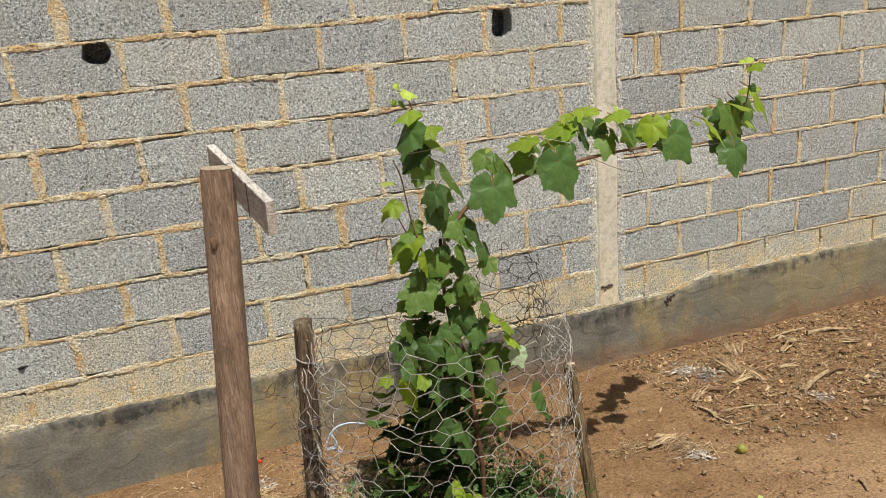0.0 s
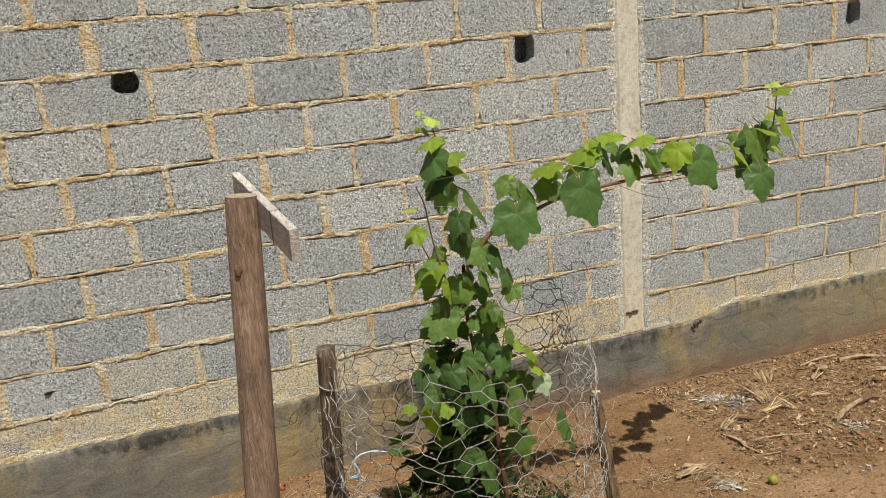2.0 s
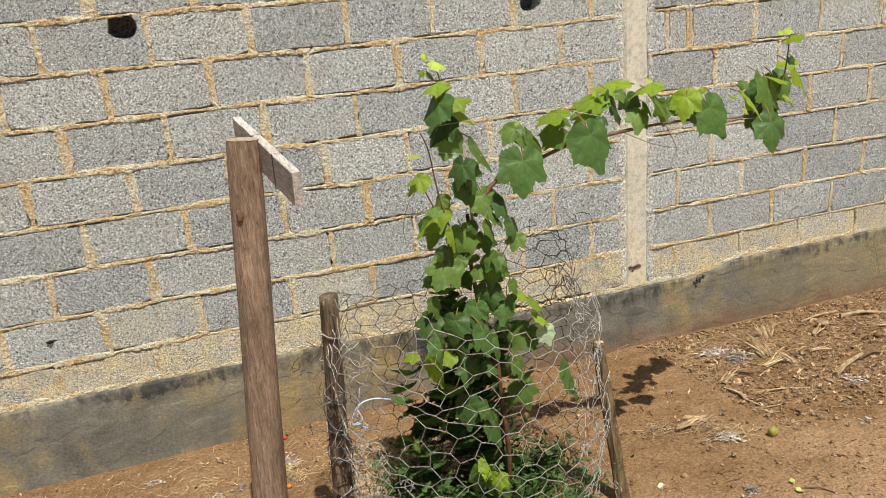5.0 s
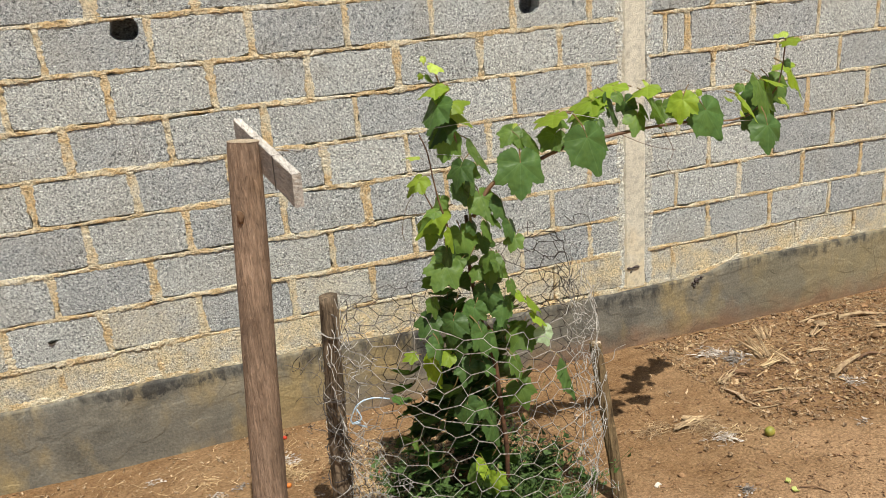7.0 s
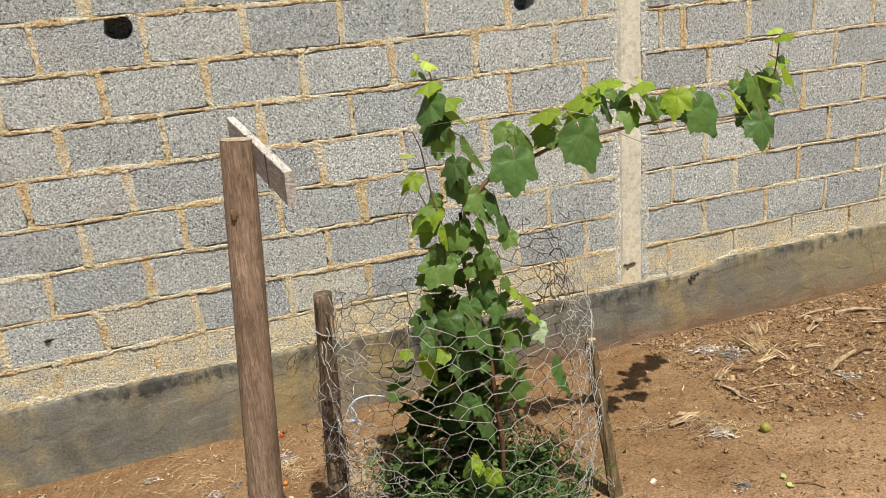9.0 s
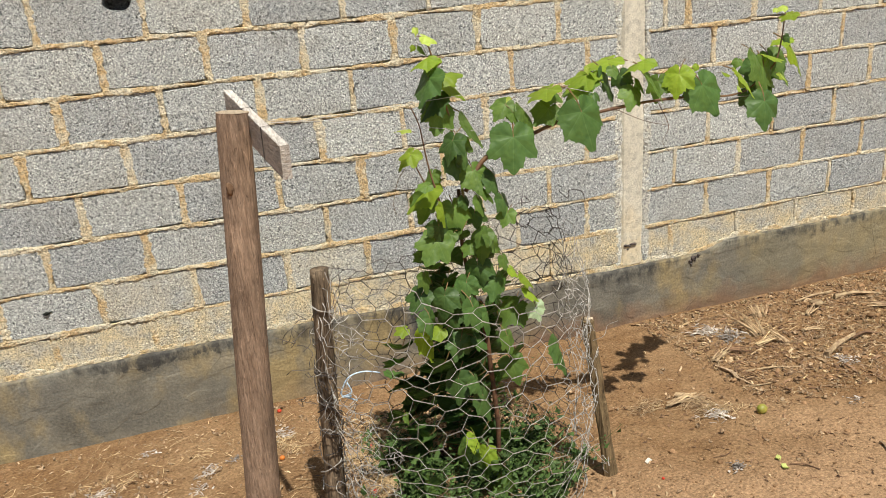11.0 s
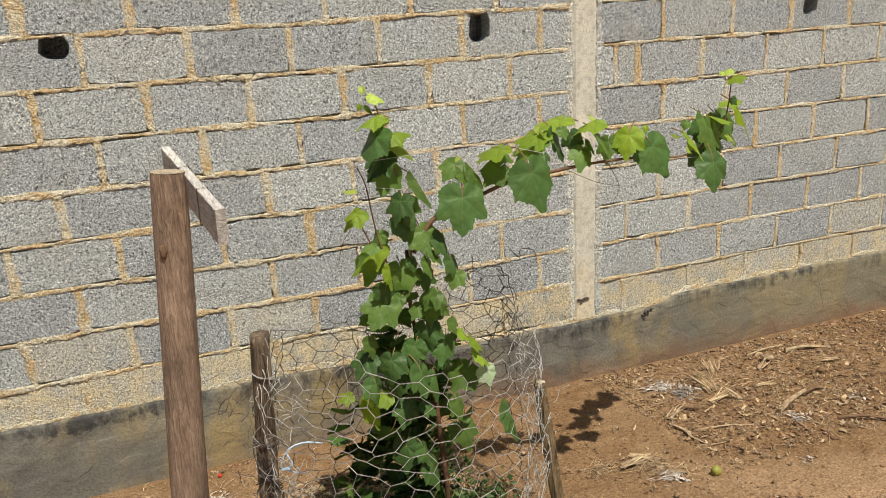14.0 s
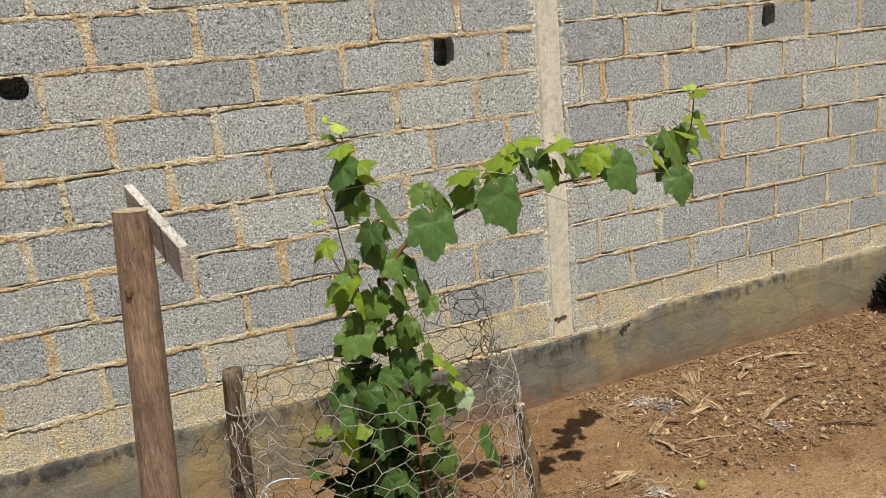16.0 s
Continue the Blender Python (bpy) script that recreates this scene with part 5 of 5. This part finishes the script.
stick([(2.56, -1.63, 0.006), (2.55, -1.66, 0.008), (2.53, -1.70, 0.006)], (0.006, 0.004), M_DEAD, "small brown seed pod on bare soil")
stick([(2.06, -1.43, 0.004), (2.02, -1.45, 0.006), (1.97, -1.44, 0.004)], (0.0018, 0.0012), M_CHIP, "curly dark rootlet on bare soil")
stick([(0.39, -1.21, 0.006), (0.43, -1.235, 0.010), (0.48, -1.235, 0.008), (0.53, -1.215, 0.012), (0.57, -1.21, 0.006)], (0.003, 0.0025), M_STRAW, "pale dry stem by the short post")
stick([(0.41, -0.42, 0.005), (0.42, -0.50, 0.03), (0.45, -0.60, 0.06)], (0.0025, 0.002), M_STRAW, "bent yellow straw stem")
stick([(3.62, -0.30, 0.02), (3.75, -0.32, 0.025), (3.86, -0.40, 0.015)], (0.012, 0.008), M_HUSK, "dry broken stalk near the wall")
stick([(3.40, -0.24, 0.01), (3.56, -0.22, 0.02), (3.70, -0.20, 0.012)], (0.007, 0.005), M_HUSK, "thin dry stalk near the wall")


def husk_bundle(x, y, aim, length, rise, n, seed, label, material=M_HUSK):
    """Dry stalk torn into long flat fibres that fan out from one end."""
    r, bm = random.Random(seed), bmesh.new()
    base = soil_height(x, y)
    for _ in range(n):
        a = radians(aim) + r.uniform(-0.28, 0.28)
        d = Vector((math.cos(a), math.sin(a), rise + r.uniform(-0.08, 0.12)))
        l, w = length * r.uniform(0.4, 0.95), r.uniform(0.0018, 0.0065)
        side = Vector((-d.y, d.x, r.uniform(-0.5, 0.5))).normalized()
        o = Vector((r.uniform(-0.012, 0.012), r.uniform(-0.012, 0.012), 0.006 + r.uniform(0, 0.012)))
        rows = []
        for f in (0.0, 0.35, 0.7, 1.0):
            c = o + d * l * f + Vector((0, 0, 0.02 * l * math.sin(f * 3.1) + r.uniform(-0.002, 0.002))) + side * 0.06 * l * f * f * r.uniform(-2, 2)
            h = w * (1.0 - 0.75 * f * f)
            rows.append([bm.verts.new(c + side * h), bm.verts.new(c + Vector((0, 0, 0.003))), bm.verts.new(c - side * h), bm.verts.new(c - Vector((0, 0, 0.0015)))])
        for p, q in zip(rows, rows[1:]):
            for k in range(4):
                bm.faces.new((p[k], p[(k + 1) % 4], q[(k + 1) % 4], q[k]))
    ob = part("dry_stalk", bm, material)
    ob.location = (x, y, base)
    tagged(ob, label, "stalk", "dry stalks in the litter", kind="stuff")


husk_bundle(2.88, -0.56, 100, 0.24, 0.25, 9, 1, "split dry stalk lying in the litter")
husk_bundle(2.91, -0.57, 85, 0.20, 0.35, 7, 2, "split dry stalk beside another one")
husk_bundle(3.06, -0.36, 80, 0.10, 0.55, 7, 3, "tuft of dry stalk standing in the litter", M_HUSK)
husk_bundle(3.09, -0.36, 60, 0.10, 0.45, 6, 4, "dry stalk fanned out near the wall's foot", M_HUSK)
husk_bundle(2.50, -0.72, 25, 0.20, 0.05, 8, 5, "flat torn husk on the soil")
husk_bundle(2.62, -0.64, -35, 0.15, 0.12, 8, 6, "dark curled husk on the soil", M_CHIP)
husk_bundle(2.93, -0.72, 100, 0.15, 0.2, 8, 7, "frayed husk on the soil", M_HUSK)
husk_bundle(2.80, -0.66, 15, 0.20, 0.06, 9, 8, "frayed dry stalk on the soil", M_STRAW)
husk_bundle(3.12, -0.62, -10, 0.14, 0.1, 8, 9, "torn husk in the litter")
husk_bundle(3.30, -0.45, 30, 0.16, 0.08, 8, 10, "torn stalk in the litter")
husk_bundle(3.75, -0.55, 160, 0.18, 0.06, 8, 11, "torn stalk near the wall")
husk_bundle(2.05, -1.02, 10, 0.20, 0.05, 9, 12, "frayed brown stalk in a low heap", M_HUSK)
husk_bundle(2.14, -0.94, -30, 0.16, 0.06, 7, 13, "brown husk in a low heap", M_HUSK)


def feather_clump(x, y, n, size, seed, label, material=M_FEATHER):
    r, bm = random.Random(seed), bmesh.new()
    base = soil_height(x, y)
    for i in range(n * 3):
        c = Vector((r.gauss(0, 0.42) * size, r.gauss(0, 0.42) * size, 0))
        c.z = soil_height(x + c.x, y + c.y) - base + 0.003 + abs(r.gauss(0, 0.006))
        down = i % 3 > 0
        a, l, w = r.uniform(0, 6.283), size * (r.uniform(0.15, 0.40) if down else r.uniform(0.35, 0.8)), r.uniform(0.002, 0.0058) if down else r.uniform(0.0006, 0.002)
        d = Vector((math.cos(a), math.sin(a), r.uniform(-0.05, 0.35)))
        s = Vector((-d.y, d.x, r.uniform(-0.7, 0.7))).normalized()
        bend = Vector((r.uniform(-0.3, 0.3), r.uniform(-0.3, 0.3), 0.25)) * l
        rows = []
        for f in (0.0, 0.3, 0.65, 1.0):
            q = c + d * l * (f - 0.5) + bend * (0.25 - (f - 0.5) ** 2)
            h = w * math.sin(math.pi * (0.15 + 0.75 * f)) * r.uniform(0.6, 1.2)
            rows.append([bm.verts.new(q + s * h), bm.verts.new(q + Vector((0, 0, 0.002))), bm.verts.new(q - s * h), bm.verts.new(q - Vector((0, 0, 0.001)))])
        for p, q in zip(rows, rows[1:]):
            for k in range(4):
                bm.faces.new((p[k], p[(k + 1) % 4], q[(k + 1) % 4], q[k]))
    ob = part("feathers", bm, material)
    ob.location = (x, y, base)
    tagged(ob, label, "feathers", "feather tufts", kind="stuff")


feather_clump(2.69, -0.39, 34, 0.085, 1, "tuft of white feathers lying in the litter")
feather_clump(2.75, -0.50, 30, 0.085, 2, "tuft of grey and white feathers in the litter", M_GREYFEATHER)
feather_clump(2.80, -0.47, 12, 0.08, 3, "white down stuck in the litter")
feather_clump(3.02, -1.00, 16, 0.07, 4, "white feathers on the soil")
feather_clump(2.75, -1.33, 6, 0.04, 5, "single small white feathers on the soil")
feather_clump(2.01, -1.53, 22, 0.03, 6, "damp grey feather ball on bare soil", M_GREYFEATHER)
feather_clump(1.99, -1.56, 4, 0.03, 7, "white quill beside the grey feather")
feather_clump(2.19, -1.16, 26, 0.07, 8, "white down in a wisp of straw")
feather_clump(-0.14, -0.27, 7, 0.05, 9, "white feathers near the wall's foot")
feather_clump(0.13, -0.57, 16, 0.06, 10, "white feathers on soil by the post")
feather_clump(0.097, -0.71, 10, 0.05, 11, "white feathers and down on soil")
feather_clump(-0.28, -0.62, 9, 0.06, 12, "grey and white feathers on the soil", M_GREYFEATHER)
feather_clump(-0.317, -0.57, 18, 0.06, 13, "white down on the soil")
feather_clump(0.216, -1.18, 8, 0.05, 14, "tuft of white feathers on bare soil")
feather_clump(0.45, -0.39, 16, 0.08, 15, "white feathers between the posts")
feather_clump(0.231, -0.52, 10, 0.035, 16, "dark grey feather by the pole", M_GREYFEATHER)
feather_clump(3.42, -0.95, 8, 0.07, 17, "white feathers in the litter")
feather_clump(0.95, -0.62, 8, 0.06, 19, "white feathers behind the netting")


def build_feather(x, y, x1, y1):
    """One long feather: a thin quill between two ragged vanes, lying flat."""
    r, o = random.Random(8), Vector((x, y, soil_height(x, y)))
    run = Vector((x1, y1, soil_height(x1, y1))) - o
    side = Vector((-run.y, run.x, 0)).normalized()
    feather = thing("feather", "long grey and white feather lying at the netting's foot", "feather", o)
    line = [run * f + Vector((0, 0, 0.010 + 0.006 * math.sin(f * 3.1))) for f in np.linspace(0, 1.15, 12)]
    bm = bmesh.new()
    tube(bm, line, (0.0012, 0.0016), 5)
    part("quill", bm, M_PAPER, feather, "white quill")
    for sign, material, label in ((1, M_GREYFEATHER, "dark grey vane"), (-1, M_FEATHER, "pale vane")):
        bm = bmesh.new()
        for p, q in zip(line[:10], line[1:]):
            w = side * sign * (0.010 + r.uniform(-0.003, 0.003)) + Vector((0, 0, -0.003))
            lag = run * 0.05
            v = [bm.verts.new(k + Vector((0, 0, h))) for h in (0.0008, -0.0008) for k in (p, q, q + w - lag, p + w * r.uniform(0.7, 1.0) - lag)]
            for f in ((0, 1, 2, 3), (7, 6, 5, 4), (0, 4, 5, 1), (1, 5, 6, 2), (2, 6, 7, 3), (3, 7, 4, 0)):
                bm.faces.new([v[i] for i in f])
        part("vane", bm, material, feather, label)


build_feather(1.023, -1.611, 1.152, -1.638)


def ball(name, x, y, r, material, label, category, group="", seed=1, squash=0.95, level=2):
    bm = bmesh.new()
    lump(bm, (0, 0, 0), r, seed, squash, 0.45 if name == "stone" else 0.10, level)
    if name == "lime":
        lump(bm, (r * 0.7, -r * 0.5, r * 0.35), r * 0.16, 3, 0.8)
    ob = part(name, bm, material, smooth=True)
    ob.location = (x, y, soil_height(x, y) + r * 0.8)
    return tagged(ob, label, category, group)


ball("lime", 2.365, -1.225, 0.023, M_LIME, "yellowing green lime lying on bare soil", "fruit", level=3)
for i, (x, y, r) in enumerate(((2.38, -1.86, 0.0095), (2.30, -1.99, 0.009), (2.30, -2.22, 0.0095), (1.33, -1.68, 0.0095), (1.10, -1.50, 0.0095), (0.50, -1.13, 0.011), (0.74, -1.09, 0.010), (0.46, -0.16, 0.011), (1.30, -1.80, 0.007), (0.80, -0.70, 0.010), (1.73, -1.48, 0.006))):
    ball("berry", x, y, r, M_RED, "small red fruit lying on the soil", "berry", "fallen berries", i + 2)
for i, (x, y, r) in enumerate(((1.36, -1.75, 0.0095), (1.91, -1.91, 0.010), (0.43, -0.62, 0.012), (0.64, -1.38, 0.010), (0.19, -0.93, 0.008), (1.47, -1.80, 0.007))):
    ball("berry", x, y, r, M_ORANGE, "small orange fruit lying on the soil", "berry", "fallen berries", i + 30)
ball("stone", 1.81, -1.87, 0.020, M_DARKBROWN, "dark brown stone on bare soil", "stone", seed=9, squash=0.35)
ball("stone", 3.45, -0.35, 0.04, M_HUSK, "flat pale brown stone in the litter", "stone", seed=19, squash=0.22)
ball("stone", 3.55, -0.62, 0.02, M_CLOD, "brown clod on the soil", "stone", seed=21, squash=0.6)


def flat_scrap(name, x, y, w, d, turn, material, label, category):
    bm = bmesh.new()
    rows = []
    for i in range(4):
        f = i / 3 - 0.5
        z = 0.008 + 0.004 * math.sin(f * 5 + turn)
        rows.append([bm.verts.new((w * f, d * g * (1 - 0.2 * abs(f)), z + dz)) for g, dz in ((-0.5, 0), (0.5, 0.002), (0.5, -0.0025), (-0.5, -0.0045))])
    for a, b in zip(rows, rows[1:]):
        for k in range(4):
            bm.faces.new((a[k], a[(k + 1) % 4], b[(k + 1) % 4], b[k]))
    bm.faces.new(rows[0][::-1])
    bm.faces.new(rows[-1])
    bmesh.ops.recalc_face_normals(bm, faces=bm.faces[:])
    ob = part(name, bm, material)
    ob.matrix_basis = pose(x, y, soil_height(x, y), 0, 0, turn)
    tagged(ob, label, category)


flat_scrap("scrap", 1.75, -1.35, 0.028, 0.014, 20, M_PAPER, "small white scrap on bare soil", "scrap")
flat_scrap("scrap", 0.45, -1.09, 0.045, 0.030, 10, M_PAPER, "white paper scrap beside the short post", "scrap")
flat_scrap("scrap", 2.20, -1.19, 0.020, 0.016, 50, M_PAPER, "tiny pale flake on bare soil", "scrap")
flat_scrap("scrap", 0.10, -0.80, 0.045, 0.022, 15, M_STRAW, "pale straw-coloured flake on soil", "scrap")
flat_scrap("fallen_leaf", 2.17, -1.55, 0.020, 0.018, 30, M_LEAFLET, "yellow-green fallen leaflet on bare soil", "leaf")
flat_scrap("fallen_leaf", 2.15, -1.61, 0.024, 0.020, 80, M_LEAFLET, "yellow-green fallen leaflet beside another", "leaf")


def build_sprig():
    r, bm = random.Random(77), bmesh.new()
    x0, y0 = 1.41, -1.84
    z0 = soil_height(x0, y0)
    for _ in range(16):
        a, l = r.uniform(0, 6.283), r.uniform(0.03, 0.07)
        d = Vector((math.cos(a), math.sin(a) * 0.7, r.uniform(0.05, 0.4))) * l
        for k in range(5):
            c = d * (k + 1) / 5
            s = Vector((-d.y, d.x, 0.01)).normalized() * 0.012 * (1.2 - k / 5) * (1 if k % 2 else -1)
            v = [bm.verts.new(q) for q in (c, c + s * 0.6 + d * 0.1, c + s * 1.3 + d * 0.05, c + s * 0.6 - d * 0.06)]
            bm.faces.new(v)
        tube(bm, [Vector((0, 0, 0)), d * 0.6 + Vector((0, 0, 0.004)), d], 0.0011, 3)
    ob = part("weed_sprig", bm, M_SPRIG)
    ob.location = (x0, y0, z0)
    tagged(ob, "small flat green weed growing in bare soil", "weed")


build_sprig()


# made-up clump; its near-black colour stands in for shade by the wall
def build_dark_clump():
    r, bm = random.Random(91), bmesh.new()
    x0, y0 = 5.06, -0.17
    z0 = soil_height(x0, y0)
    for _ in range(2600):
        a, q = r.uniform(0, 6.283), math.sqrt(r.random())
        b = Vector((math.cos(a) * 0.19 * q, math.sin(a) * 0.11 * q, r.uniform(0, 0.10)))
        h = r.uniform(0.06, 0.26) * (1.15 - 0.6 * q)
        d = Vector((b.x * 0.5 + r.uniform(-0.06, 0.06), b.y * 0.5 + r.uniform(-0.05, 0.05), h))
        s = Vector((r.uniform(-1, 1), r.uniform(-1, 1), 0)).normalized() * r.uniform(0.003, 0.008)
        p0, p1, p2 = b, b + d * 0.6 + Vector((0, 0, 0.02)), b + d
        v = [bm.verts.new(p) for p in (p0 - s, p0 + s, p1 + s, p2, p1 - s)]
        bm.faces.new(v)
    for c in ((0.05, 0, 0.10), (0.12, 0.0, 0.12), (-0.03, 0, 0.07)):
        lump(bm, c, 0.09, c[0] * 40, 1.2, 0.4, 2)
    ob = part("grass_clump", bm, M_NEARBLACK)
    ob.location = (x0, y0, z0)
    tagged(ob, "made-up near-black clump filling a shaded patch at the wall's foot", "grass clump")
    stick([(4.72, -0.24, 0.10), (4.78, -0.30, 0.05), (4.86, -0.38, 0.01)], (0.0025, 0.002), M_STRAW, "thin pale stem arching over the soil")
    husk_bundle(4.62, -0.42, 60, 0.12, 0.2, 6, 31, "pale curled husk lying near the wall", M_STRAW)


build_dark_clump()


# ---- the blocks, one by one ----
BLOCKS = [mesh_of("block", block_mesh(60 + i), M_BLOCK) for i in range(10)]
SANDED = [mesh_of("block", block_mesh(70 + i), M_SPLASHED) for i in range(4)]
WASHED = [mesh_of("block", block_mesh(80 + i), M_WASHED) for i in range(4)]
PALE = [mesh_of("block", block_mesh(90 + i), M_PALE) for i in range(4)]
rest = bmesh.new()


def add_block(x0, x1, course, near):
    gap_x, gap_z = rng.uniform(0.012, 0.022) / 2, rng.uniform(0.011, 0.017) / 2
    mid = (x0 + x1) / 2
    a, b, c, d = x0 + gap_x, x1 - gap_x, bed(course, mid) + gap_z, bed(course + 1, mid) - gap_z
    if b - a < 0.02:
        return
    hole = next((h for h in HOLES if course == 6 and a - 0.03 < h[0] < b), None)
    if hole:
        ob = part("block", holed_block(min(a, hole[0] - 0.012), b, c, d, hole), M_BLOCK, wall, "block with a dark putlog hole")
        return
    if not near:
        box(rest, a, b, 0.0, 0.08, c, d)
        return
    pick = WASHED if course < 0 else SANDED if course == 0 and rng.random() < (0.45 if x0 < 2.4 else 0.12) else BLOCKS
    if (course == 5 and 0.38 < x0 < 0.45) or (course == 5 and 3.15 < x0 < 3.25):
        pick = PALE
    if course > 0 and 0.8 < x0 < 3.0 and rng.random() < 0.85:
        pick = PALE
    ob = new("block", rng.choice(pick))
    ob.parent = wall
    flip = rng.choice((1, -1))
    ob.matrix_basis = pose((a + b) / 2, rng.uniform(-0.003, 0.0025), (c + d) / 2, rng.uniform(-0.4, 0.4), rng.uniform(-0.5, 0.5), rng.uniform(-0.4, 0.4)) @ Matrix.Diagonal(((b - a) * 1.0, 1.0, d - c, 1.0))


for course in range(-1, 13):
    left, right = joints(course)
    for run in (left, right):
        for x0, x1 in zip(run, run[1:]):
            near = -1.45 < x0 and x1 < 5.6 and course < 10
            if course == 5 and run is right and x0 == PILLAR[1]:
                add_block(x0, 2.648, course, near)
                add_block(2.664, 2.776, course, near)
                continue
            add_block(x0, x1, course, near)
stuff = part("block_courses", rest, M_BLOCK, wall)
tagged(stuff, "further courses of grey blocks", kind="stuff")
